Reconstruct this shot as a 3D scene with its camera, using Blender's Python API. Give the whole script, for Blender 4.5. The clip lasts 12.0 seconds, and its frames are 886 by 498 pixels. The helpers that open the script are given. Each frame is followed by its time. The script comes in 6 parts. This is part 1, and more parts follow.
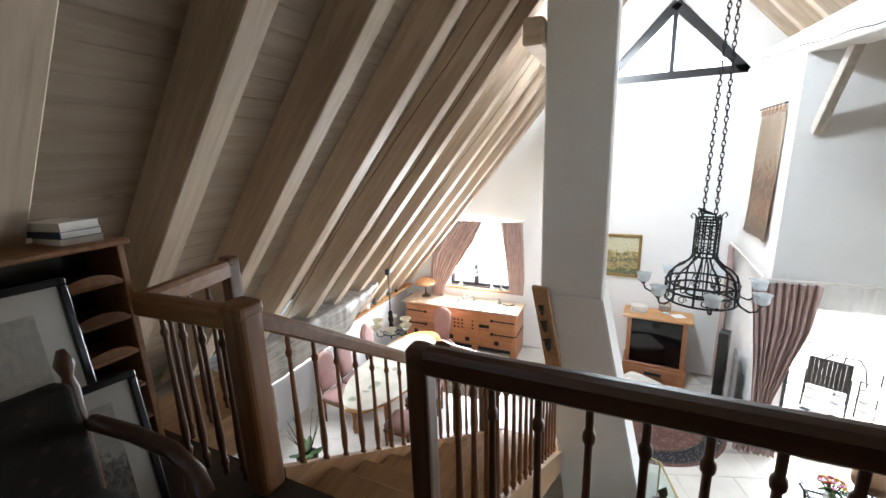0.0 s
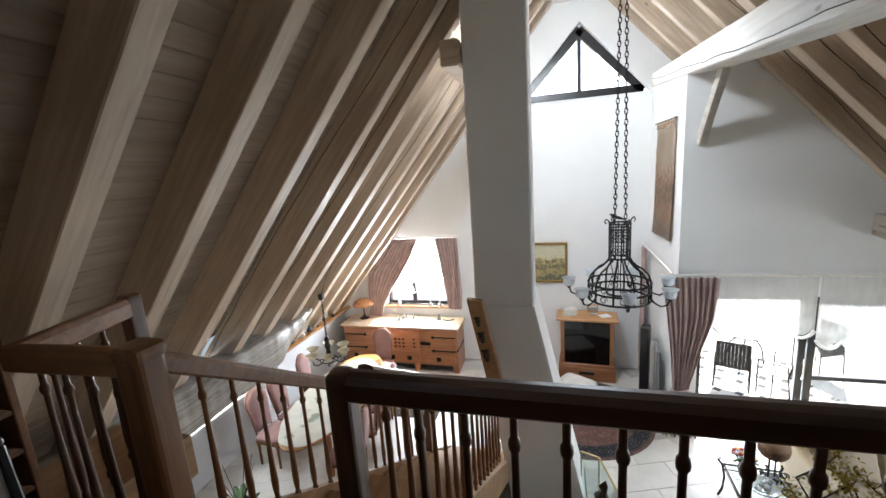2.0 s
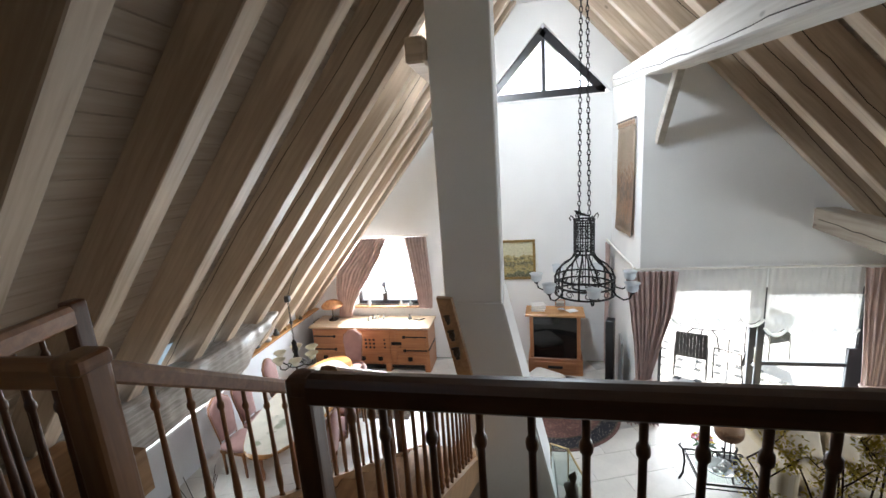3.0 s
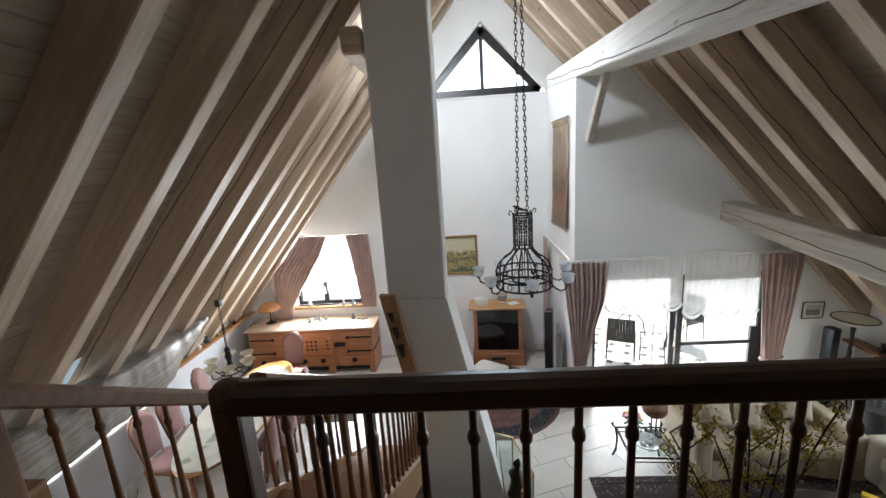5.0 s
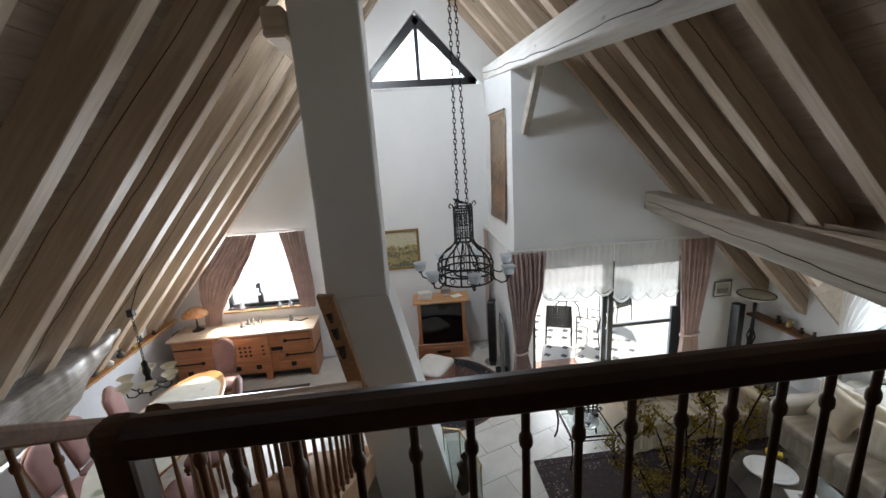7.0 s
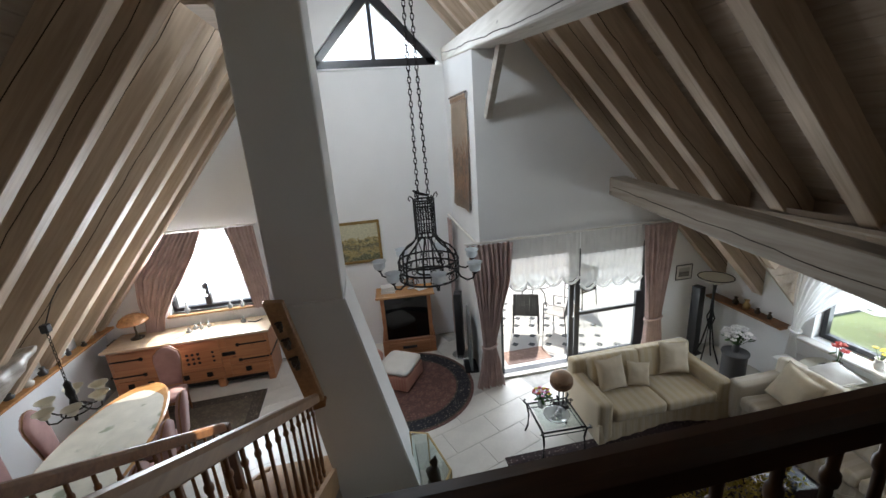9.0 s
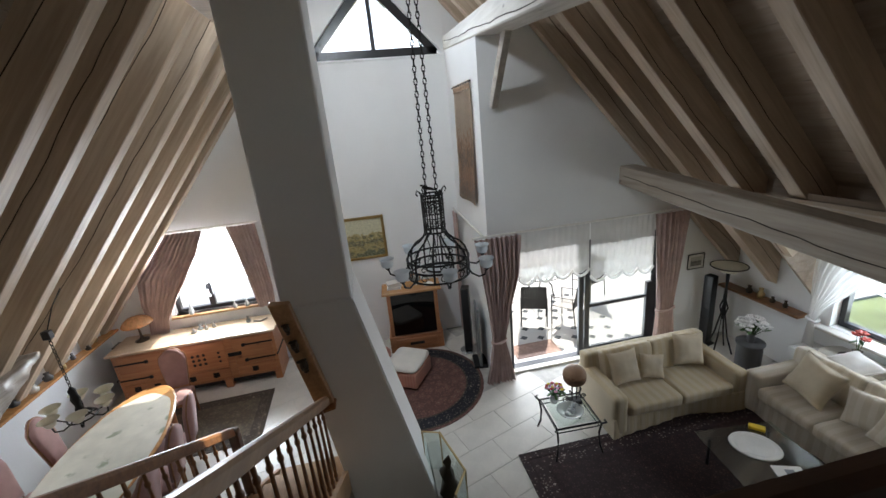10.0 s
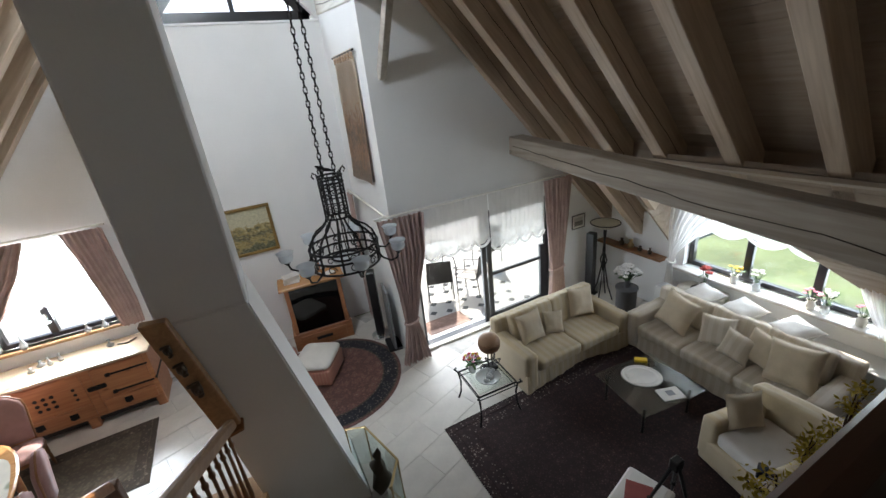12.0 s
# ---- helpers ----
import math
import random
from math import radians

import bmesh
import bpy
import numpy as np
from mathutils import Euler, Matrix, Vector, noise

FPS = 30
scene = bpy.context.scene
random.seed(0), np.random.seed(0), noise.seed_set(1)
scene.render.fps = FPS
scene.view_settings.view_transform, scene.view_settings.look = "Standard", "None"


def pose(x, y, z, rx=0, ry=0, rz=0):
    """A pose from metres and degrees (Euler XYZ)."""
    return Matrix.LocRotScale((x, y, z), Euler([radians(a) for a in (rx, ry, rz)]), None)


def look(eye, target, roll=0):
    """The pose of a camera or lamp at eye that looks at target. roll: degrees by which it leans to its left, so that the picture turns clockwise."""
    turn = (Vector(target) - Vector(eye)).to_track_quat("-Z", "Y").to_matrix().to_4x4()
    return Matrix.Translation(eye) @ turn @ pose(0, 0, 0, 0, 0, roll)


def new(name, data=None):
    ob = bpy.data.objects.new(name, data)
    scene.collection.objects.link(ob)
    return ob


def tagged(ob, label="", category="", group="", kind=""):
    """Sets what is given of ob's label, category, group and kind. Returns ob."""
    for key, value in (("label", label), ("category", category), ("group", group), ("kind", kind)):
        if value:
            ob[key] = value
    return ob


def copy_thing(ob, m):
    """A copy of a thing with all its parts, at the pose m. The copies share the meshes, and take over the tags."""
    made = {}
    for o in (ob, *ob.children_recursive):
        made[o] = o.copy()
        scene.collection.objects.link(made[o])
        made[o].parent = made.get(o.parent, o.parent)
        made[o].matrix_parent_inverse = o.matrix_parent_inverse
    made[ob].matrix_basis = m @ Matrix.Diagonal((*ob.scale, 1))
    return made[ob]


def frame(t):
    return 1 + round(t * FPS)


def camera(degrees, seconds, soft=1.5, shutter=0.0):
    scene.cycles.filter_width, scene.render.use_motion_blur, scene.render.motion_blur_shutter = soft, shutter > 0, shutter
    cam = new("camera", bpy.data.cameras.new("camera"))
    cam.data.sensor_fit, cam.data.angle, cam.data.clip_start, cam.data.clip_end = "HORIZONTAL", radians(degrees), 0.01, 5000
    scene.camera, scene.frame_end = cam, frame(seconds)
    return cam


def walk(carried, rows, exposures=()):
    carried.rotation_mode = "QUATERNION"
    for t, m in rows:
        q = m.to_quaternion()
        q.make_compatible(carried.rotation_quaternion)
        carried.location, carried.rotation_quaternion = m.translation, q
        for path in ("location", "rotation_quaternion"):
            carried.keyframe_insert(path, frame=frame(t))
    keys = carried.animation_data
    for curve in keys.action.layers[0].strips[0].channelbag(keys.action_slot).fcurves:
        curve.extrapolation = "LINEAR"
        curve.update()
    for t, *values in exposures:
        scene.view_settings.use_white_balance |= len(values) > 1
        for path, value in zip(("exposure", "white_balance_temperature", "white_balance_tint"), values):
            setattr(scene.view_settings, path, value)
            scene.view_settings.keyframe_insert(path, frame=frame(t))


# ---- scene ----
cam = camera(96.1, 12.0)
PATH = [
    (0, (-0.57, -8.213, 4.207), (-1.39, -6.445, 3.755), -2.0),
    (0.5, (-0.561, -8.193, 4.197), (-1.286, -6.378, 3.775), -2.1),
    (1, (-0.544, -8.191, 4.198), (-1.201, -6.345, 3.799), -2.6),
    (1.5, (-0.532, -8.185, 4.197), (-1.145, -6.323, 3.8), -3.3),
    (2, (-0.507, -8.176, 4.196), (-1.042, -6.287, 3.815), -4.0),
    (2.5, (-0.496, -8.159, 4.187), (-0.956, -6.253, 3.795), -4.4),
    (3, (-0.49, -8.157, 4.182), (-0.882, -6.236, 3.787), -4.1),
    (5, (-0.475, -8.128, 4.168), (-0.591, -6.178, 3.739), -3.7),
    (5.5, (-0.467, -8.123, 4.163), (-0.516, -6.17, 3.734), -3.7),
    (6, (-0.465, -8.1, 4.16), (-0.442, -6.151, 3.712), -3.9),
    (6.5, (-0.479, -8.067, 4.155), (-0.362, -6.125, 3.694), -4.1),
    (8.5, (-0.317, -7.794, 4.185), (-0.079, -5.886, 3.634), -2.8),
    (9, (-0.37, -7.679, 4.177), (-0.037, -5.789, 3.615), -4.1),
    (9.5, (-0.417, -7.586, 4.176), (0.03, -5.722, 3.607), -5.3),
    (10, (-0.417, -7.526, 4.18), (-0.098, -5.644, 3.581), -5.5),
    (10.5, (-0.408, -7.506, 4.17), (-0.17, -5.624, 3.536), -3.5),
    (11, (-0.427, -7.454, 4.164), (-0.025, -5.613, 3.492), -3.6),
    (11.5, (-0.47, -7.35, 4.156), (0.156, -5.583, 3.461), -5.1),
    (12, (-0.493, -7.285, 4.154), (0.297, -5.609, 3.403), -6.4),
]
walk(cam, [(t, look(eye, target, roll)) for t, eye, target, roll in PATH], [(0, 2.92), (1, 2.60), (3, 2.34), (5, 2.05), (6.5, 1.74), (8.5, 1.40), (11, 1.38), (12, 1.54)])

# ---- light ----
world = bpy.data.worlds.new("sky")
scene.world = world
world.use_nodes = True
wn = world.node_tree.nodes
sky = wn.new("ShaderNodeTexSky")
sky.sky_type, sky.sun_disc = "NISHITA", False
SUN_ELEV, SUN_AZ = radians(38), radians(26)      # azimuth from +y towards +x
sky.sun_elevation, sky.sun_rotation = SUN_ELEV, SUN_AZ
world.node_tree.links.new(sky.outputs[0], wn["Background"].inputs[0])
wn["Background"].inputs[1].default_value = 0.15
sun = new("sun", bpy.data.lights.new("sun", "SUN"))
sun.data.energy, sun.data.angle, sun.data.color = 5.0, radians(0.5), (1.0, 0.95, 0.86)
sdir = Vector((math.sin(SUN_AZ) * math.cos(SUN_ELEV), math.cos(SUN_AZ) * math.cos(SUN_ELEV), math.sin(SUN_ELEV)))
sun.matrix_world = look(sdir * 30, (0, 0, 0))


def window_light(name, eye, target, w, h, watts, color=(0.82, 0.905, 1.0)):
    lamp = new(name, bpy.data.lights.new(name, "AREA"))
    lamp.data.shape, lamp.data.size, lamp.data.size_y = "RECTANGLE", w, h
    lamp.data.energy, lamp.data.color = watts, color
    lamp.matrix_world = look(eye, target)
    return lamp


window_light("skylight_gable", (0, 0.38, 5.75), (0, -3, 4.2), 1.6, 0.8, 20)
window_light("skylight_window", (-3.5, 0.38, 2.0), (-3.4, -3, 3.7), 1.4, 1.3, 108)
window_light("skylight_door", (2.9, -1.62, 0.78), (2.7, -5, 0.1), 2.6, 1.4, 22)
window_light("skylight_dormer", (5.95, -4.9, 1.6), (0.6, -5, 1.2), 2.4, 0.9, 22)
# fill lamp that brightens the north wall; its roof window is added, too
window_light("roof_fill", (-0.95, -3.15, 6.25), (0.1, -0.2, 1.4), 0.5, 0.5, 40)
window_light("skylight_low", (-5.25, -4.3, 1.75), (-4.2, -4.3, 0.6), 2.4, 0.5, 14)

# ---- materials ----


def nodes_of(name, rough, metal=0.0):
    m = bpy.data.materials.new(name)
    m.use_nodes = True
    nt = m.node_tree
    b = nt.nodes["Principled BSDF"]
    b.inputs["Roughness"].default_value, b.inputs["Metallic"].default_value = rough, metal
    return m, nt, b


def ramp(nt, fac, stops):
    r = nt.nodes.new("ShaderNodeValToRGB")
    while len(r.color_ramp.elements) < len(stops):
        r.color_ramp.elements.new(0.5)
    for e, (p, c) in zip(r.color_ramp.elements, stops):
        e.position, e.color = p, (*c, 1)
    nt.links.new(fac, r.inputs[0])
    return r.outputs[0]


def coords(nt, scale=(1, 1, 1), kind="Object", turn=0.0):
    tc, mp = nt.nodes.new("ShaderNodeTexCoord"), nt.nodes.new("ShaderNodeMapping")
    mp.inputs["Scale"].default_value = scale
    mp.inputs["Rotation"].default_value = (0, 0, turn)
    nt.links.new(tc.outputs[kind], mp.inputs[0])
    return mp.outputs[0]


def noise_tex(nt, vec, scale, detail=4.0, distort=0.0):
    n = nt.nodes.new("ShaderNodeTexNoise")
    n.inputs["Scale"].default_value, n.inputs["Detail"].default_value, n.inputs["Distortion"].default_value = scale, detail, distort
    nt.links.new(vec, n.inputs["Vector"])
    return n.outputs[0]


def bump(nt, b, height, strength, distance=0.01):
    k = nt.nodes.new("ShaderNodeBump")
    k.inputs["Strength"].default_value, k.inputs["Distance"].default_value = strength, distance
    nt.links.new(height, k.inputs["Height"])
    nt.links.new(k.outputs[0], b.inputs["Normal"])


def mixcol(nt, fac, a, b, mode="MIX"):
    m = nt.nodes.new("ShaderNodeMix")
    m.data_type, m.blend_type = "RGBA", mode
    for sock, v in ((m.inputs[0], fac), (m.inputs[6], a), (m.inputs[7], b)):
        if hasattr(v, "is_linked"):
            nt.links.new(v, sock)
        elif isinstance(v, (int, float)):
            sock.default_value = v
        else:
            sock.default_value = (*v, 1)
    return m.outputs[2]


def plain(name, c, rough=0.6, metal=0.0, var=0.18, scale=9.0, bmp=0.15, fine=60.0, kind="Object"):
    """A surface with broad stains and fine grain."""
    m, nt, b = nodes_of(name, rough, metal)
    v = coords(nt, kind=kind)
    n1, n2 = noise_tex(nt, v, scale), noise_tex(nt, v, fine, 3)
    lo, hi = [x * (1 - var) for x in c], [min(1, x * (1 + var)) for x in c]
    base = ramp(nt, n1, [(0.3, lo), (0.7, hi)])
    col = mixcol(nt, 0.25, base, ramp(nt, n2, [(0.3, lo), (0.7, hi)]))
    nt.links.new(col, b.inputs["Base Color"])
    if bmp:
        bump(nt, b, n2, bmp, 0.004)
    return m


def wood(name, dark, light, rough=0.45, axis=1, grain=26.0, knots=True, bmp=0.2, pieces=True):
    """Timber whose grain runs along an axis of the object, with knots, and a shade of its own for each piece."""
    m, nt, b = nodes_of(name, rough)
    s = [1.0, 1.0, 1.0]
    s[axis] = 0.07
    v = coords(nt, s)
    g = noise_tex(nt, v, grain, 6, 0.6)
    base = ramp(nt, g, [(0.32, dark), (0.68, light)])
    s2 = [2.2, 2.2, 2.2]
    s2[axis] = 0.9
    k = noise_tex(nt, coords(nt, s2), 1.6, 2)
    base = mixcol(nt, 0.35, base, ramp(nt, k, [(0.35, [x * 0.72 for x in light]), (0.65, light)]))
    if knots:
        vo = nt.nodes.new("ShaderNodeTexVoronoi")
        vo.inputs["Scale"].default_value = 2.1
        s3 = [1.6, 1.6, 1.6]
        s3[axis] = 0.75
        nt.links.new(coords(nt, s3), vo.inputs["Vector"])
        base = mixcol(nt, ramp(nt, vo.outputs["Distance"], [(0.03, (0.6, 0.6, 0.6)), (0.075, (0, 0, 0))]), base, [x * 0.35 for x in dark])
    if pieces:
        oi = nt.nodes.new("ShaderNodeObjectInfo")
        base = mixcol(nt, 0.6, base, mixcol(nt, 1.0, base, ramp(nt, oi.outputs["Random"], [(0, (0.75, 0.74, 0.72)), (1, (1, 1, 1))]), "MULTIPLY"))
    nt.links.new(base, b.inputs["Base Color"])
    bump(nt, b, g, bmp, 0.004)
    return m


def cloth(name, c, rough=0.9, var=0.15, weave=220.0, stripes=None, see=0.0, thru=0.6):
    m, nt, b = nodes_of(name, rough)
    v = coords(nt)
    n1, n2 = noise_tex(nt, v, 5.0), noise_tex(nt, v, weave, 2)
    col = ramp(nt, n1, [(0.3, [x * (1 - var) for x in c]), (0.7, [min(1, x * (1 + var)) for x in c])])
    if stripes:
        w = nt.nodes.new("ShaderNodeTexWave")
        w.inputs["Scale"].default_value, w.inputs["Distortion"].default_value = stripes[0], 0.4
        w.bands_direction = "X"
        nt.links.new(v, w.inputs["Vector"])
        col = mixcol(nt, ramp(nt, w.outputs[1], [(0.45, (0, 0, 0)), (0.6, (0.55, 0.55, 0.55))]), col, stripes[1])
    nt.links.new(col, b.inputs["Base Color"])
    b.inputs["Sheen Weight"].default_value = 0.2
    bump(nt, b, n2, 0.25, 0.002)
    if see:
        tr, tp, mx, mx2 = (nt.nodes.new(k) for k in ("ShaderNodeBsdfTranslucent", "ShaderNodeBsdfTransparent", "ShaderNodeMixShader", "ShaderNodeMixShader"))
        nt.links.new(col, tr.inputs[0])
        mx.inputs[0].default_value, mx2.inputs[0].default_value = thru, see
        nt.links.new(b.outputs[0], mx.inputs[1])
        nt.links.new(tr.outputs[0], mx.inputs[2])
        nt.links.new(mx.outputs[0], mx2.inputs[1])
        nt.links.new(tp.outputs[0], mx2.inputs[2])
        nt.links.new(mx2.outputs[0], nt.nodes["Material Output"].inputs[0])
    return m


def carpet(name, field, dark, light, scale=9.0):
    """A woven rug: small motifs from crossed cells, with worn patches."""
    m, nt, b = nodes_of(name, 0.95)
    v = coords(nt)
    vo = nt.nodes.new("ShaderNodeTexVoronoi")
    vo.inputs["Scale"].default_value = scale
    vo.distance = "MANHATTAN"
    nt.links.new(v, vo.inputs["Vector"])
    vo2 = nt.nodes.new("ShaderNodeTexVoronoi")
    vo2.inputs["Scale"].default_value = scale * 2.7
    nt.links.new(v, vo2.inputs["Vector"])
    col = ramp(nt, vo.outputs["Distance"], [(0.17, light), (0.25, dark), (0.38, field), (0.6, field), (0.68, dark)])
    col = mixcol(nt, 0.4, col, ramp(nt, vo2.outputs["Distance"], [(0.16, light), (0.3, field), (0.5, dark)]))
    col = mixcol(nt, 0.35, col, ramp(nt, noise_tex(nt, v, 1.7), [(0.35, [x * 0.7 for x in field]), (0.7, field)]))
    nt.links.new(col, b.inputs["Base Color"])
    bump(nt, b, noise_tex(nt, v, 300, 2), 0.4, 0.004)
    return m


def glass(name, tint=(0.9, 0.96, 0.95), clear=0.85, rough=0.02, body=0.6):
    m = bpy.data.materials.new(name)
    m.use_nodes = True
    nt = m.node_tree
    b = nt.nodes["Principled BSDF"]
    b.inputs["Base Color"].default_value, b.inputs["Roughness"].default_value = (*[x * body for x in tint], 1), rough
    tp, mx, fr = (nt.nodes.new(k) for k in ("ShaderNodeBsdfTransparent", "ShaderNodeMixShader", "ShaderNodeBsdfGlossy"))
    tp.inputs[0].default_value = (*tint, 1)
    fr.inputs["Roughness"].default_value = rough
    lw = nt.nodes.new("ShaderNodeLayerWeight")
    lw.inputs[0].default_value = 0.25
    mr = nt.nodes.new("ShaderNodeMapRange")
    mr.inputs["To Min"].default_value, mr.inputs["To Max"].default_value = 0.03, 0.4
    nt.links.new(lw.outputs["Facing"], mr.inputs[0])
    mx2 = nt.nodes.new("ShaderNodeMixShader")
    mx2.inputs[0].default_value = clear
    nt.links.new(b.outputs[0], mx2.inputs[1])
    nt.links.new(tp.outputs[0], mx2.inputs[2])
    nt.links.new(mr.outputs[0], mx.inputs[0])
    nt.links.new(mx2.outputs[0], mx.inputs[1])
    nt.links.new(fr.outputs[0], mx.inputs[2])
    nt.links.new(mx.outputs[0], nt.nodes["Material Output"].inputs[0])
    return m


def painting(name, sky_c, mid, low, scale=6.0):
    """A landscape in oils: pale sky, mottled middle, darker foreground."""
    m, nt, b = nodes_of(name, 0.5)
    v = coords(nt, kind="Generated")
    sp = nt.nodes.new("ShaderNodeSeparateXYZ")
    nt.links.new(v, sp.inputs[0])
    n = noise_tex(nt, v, scale, 6, 0.8)
    ad = nt.nodes.new("ShaderNodeMath")
    ad.operation = "MULTIPLY_ADD"
    nt.links.new(n, ad.inputs[0])
    ad.inputs[1].default_value = 0.75
    nt.links.new(sp.outputs[2], ad.inputs[2])
    col = ramp(nt, ad.outputs[0], [(0.45, low), (0.62, mid), (0.78, [x * 0.6 for x in low]), (0.92, mid), (1.0, sky_c)])
    nt.links.new(mixcol(nt, 0.3, col, ramp(nt, noise_tex(nt, v, 25, 4), [(0.3, low), (0.7, sky_c)])), b.inputs["Base Color"])
    bump(nt, b, n, 0.3, 0.003)
    return m


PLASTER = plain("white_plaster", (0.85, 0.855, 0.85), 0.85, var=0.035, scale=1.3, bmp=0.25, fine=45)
# rougher white plaster, with the knee wall's bluish shade mixed into the colour
PLASTER_COOL = plain("shaded_rough_plaster", (0.74, 0.76, 0.78), 0.85, var=0.05, scale=1.5, bmp=0.3, fine=35)
CHIMNEY = plain("chimney_plaster", (0.84, 0.835, 0.82), 0.85, var=0.04, scale=1.1, bmp=0.2, fine=40)
RAFTER = wood("limed_pine", (0.44, 0.325, 0.225), (0.69, 0.565, 0.435), 0.6, axis=0, grain=20)
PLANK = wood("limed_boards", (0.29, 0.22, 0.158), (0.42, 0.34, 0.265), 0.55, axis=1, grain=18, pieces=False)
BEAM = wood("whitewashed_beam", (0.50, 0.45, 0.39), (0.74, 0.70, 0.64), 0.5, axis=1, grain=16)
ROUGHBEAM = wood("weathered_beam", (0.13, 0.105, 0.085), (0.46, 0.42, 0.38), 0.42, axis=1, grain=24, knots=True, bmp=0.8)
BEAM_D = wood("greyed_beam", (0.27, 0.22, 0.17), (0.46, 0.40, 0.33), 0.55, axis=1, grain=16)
OAK = wood("dark_oak", (0.045, 0.017, 0.008), (0.10, 0.042, 0.019), 0.33, axis=0, grain=30, knots=False)
OAK_V = wood("turned_oak", (0.060, 0.024, 0.010), (0.14, 0.060, 0.026), 0.35, axis=2, grain=30, knots=False)
OAK_M = wood("brown_oak", (0.17, 0.070, 0.024), (0.33, 0.150, 0.058), 0.42, axis=0, grain=26, knots=False)
OAK_MV = wood("brown_turned_oak", (0.16, 0.064, 0.021), (0.31, 0.135, 0.048), 0.42, axis=2, grain=26, knots=False)
# light oak darkened, so the shade on the right stair rail is in its colour
OAK_S = wood("shaded_rail_oak", (0.20, 0.105, 0.05), (0.36, 0.21, 0.105), 0.38, axis=1, grain=24, knots=False)
OAK_L = wood("light_oak", (0.30, 0.16, 0.075), (0.50, 0.30, 0.15), 0.35, axis=1, grain=24, knots=False)
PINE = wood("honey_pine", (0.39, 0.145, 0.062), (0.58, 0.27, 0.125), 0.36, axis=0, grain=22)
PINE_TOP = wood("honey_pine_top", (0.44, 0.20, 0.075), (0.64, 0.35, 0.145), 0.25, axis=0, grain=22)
# honey pine made paler: the sun on the sideboard top is in the colour
PINE_PALE = wood("sunlit_pine_top", (0.58, 0.40, 0.25), (0.76, 0.59, 0.42), 0.3, axis=0, grain=22)
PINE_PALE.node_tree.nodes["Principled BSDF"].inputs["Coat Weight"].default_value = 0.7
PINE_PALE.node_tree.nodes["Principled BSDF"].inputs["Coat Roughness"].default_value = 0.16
IRON = plain("wrought_iron", (0.018, 0.017, 0.017), 0.5, 0.5, bmp=0.4, fine=120)
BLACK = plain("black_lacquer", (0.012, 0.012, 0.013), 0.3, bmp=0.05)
FRAME_DARK = plain("dark_window_frame", (0.022, 0.022, 0.025), 0.35, bmp=0.08)
STONE = plain("pale_limestone", (0.66, 0.63, 0.58), 0.28, var=0.10, scale=3.5, bmp=0.06, fine=22)
GROUT = plain("grey_grout", (0.50, 0.48, 0.45), 0.9)
PINK = cloth("dusty_pink_velvet", (0.47, 0.345, 0.315), 0.75, 0.14)
PINK_CHAIR = cloth("rose_upholstery", (0.36, 0.205, 0.19), 0.8, 0.15)
SALMON = cloth("salmon_upholstery", (0.45, 0.19, 0.14), 0.8, 0.12, stripes=(6.0, (0.50, 0.27, 0.20)))
CREAM = cloth("cream_sofa_fabric", (0.52, 0.42, 0.265), 0.85, 0.08, stripes=(2.6, (0.58, 0.50, 0.37)))
IVORY = cloth("ivory_sofa_fabric", (0.55, 0.48, 0.375), 0.85, 0.08, stripes=(2.6, (0.66, 0.60, 0.52)))
CREAM_P = cloth("cream_cushion_fabric", (0.55, 0.46, 0.33), 0.8, 0.10)
WHITE_C = cloth("white_cotton", (0.78, 0.75, 0.70), 0.85, 0.06)
SHEER_THIN = cloth("thin_white_sheer", (0.88, 0.87, 0.85), 0.9, 0.04, see=0.6, thru=0.7)
SHEER = cloth("white_sheer", (0.86, 0.85, 0.83), 0.9, 0.04, see=0.26, thru=0.45)
LINEN = cloth("embroidered_linen", (0.58, 0.55, 0.46), 0.85, 0.10)
_nt = LINEN.node_tree
_vo = _nt.nodes.new("ShaderNodeTexVoronoi")
_vo.inputs["Scale"].default_value = 3.4
_nt.links.new(mixcol(_nt, 0.12, coords(_nt), noise_tex(_nt, coords(_nt), 14.0)), _vo.inputs["Vector"])
_b = _nt.nodes["Principled BSDF"]
_was = _b.inputs["Base Color"].links[0].from_socket
_nt.links.new(mixcol(_nt, ramp(_nt, _vo.outputs["Distance"], [(0.16, (0.85, 0.85, 0.85)), (0.27, (0, 0, 0))]), _was, (0.20, 0.23, 0.14)), _b.inputs["Base Color"])
CARPET = plain("dark_landing_carpet", (0.06, 0.045, 0.035), 0.95)
GLASS = glass("window_glass", (0.97, 0.99, 0.99), 0.97)
GREEN_GLASS = glass("tabletop_glass", (0.90, 0.95, 0.93), 0.985)
CUP_GLASS = cloth("frosted_cup_glass", (0.86, 0.90, 0.93), 0.25, 0.03, see=0.22, thru=0.55)
FROST = cloth("frosted_pane", (0.40, 0.43, 0.44), 0.3, 0.02, see=0.02, thru=0.9)
CREAM_GLASS = glass("cream_cup_glass", (0.95, 0.90, 0.72), 0.25, 0.3, 0.9)
CRYSTAL = glass("crystal", (0.9, 0.93, 0.93), 0.5, 0.03)
BRASS = plain("aged_brass", (0.45, 0.34, 0.17), 0.28, 1.0, bmp=0.1)
BRONZE = plain("dark_bronze", (0.06, 0.045, 0.03), 0.4, 0.7, bmp=0.3)
SILVER = plain("silver", (0.7, 0.7, 0.7), 0.25, 1.0, bmp=0.05)
GREY_PLASTIC = plain("grey_plastic", (0.22, 0.23, 0.24), 0.4, bmp=0.05)
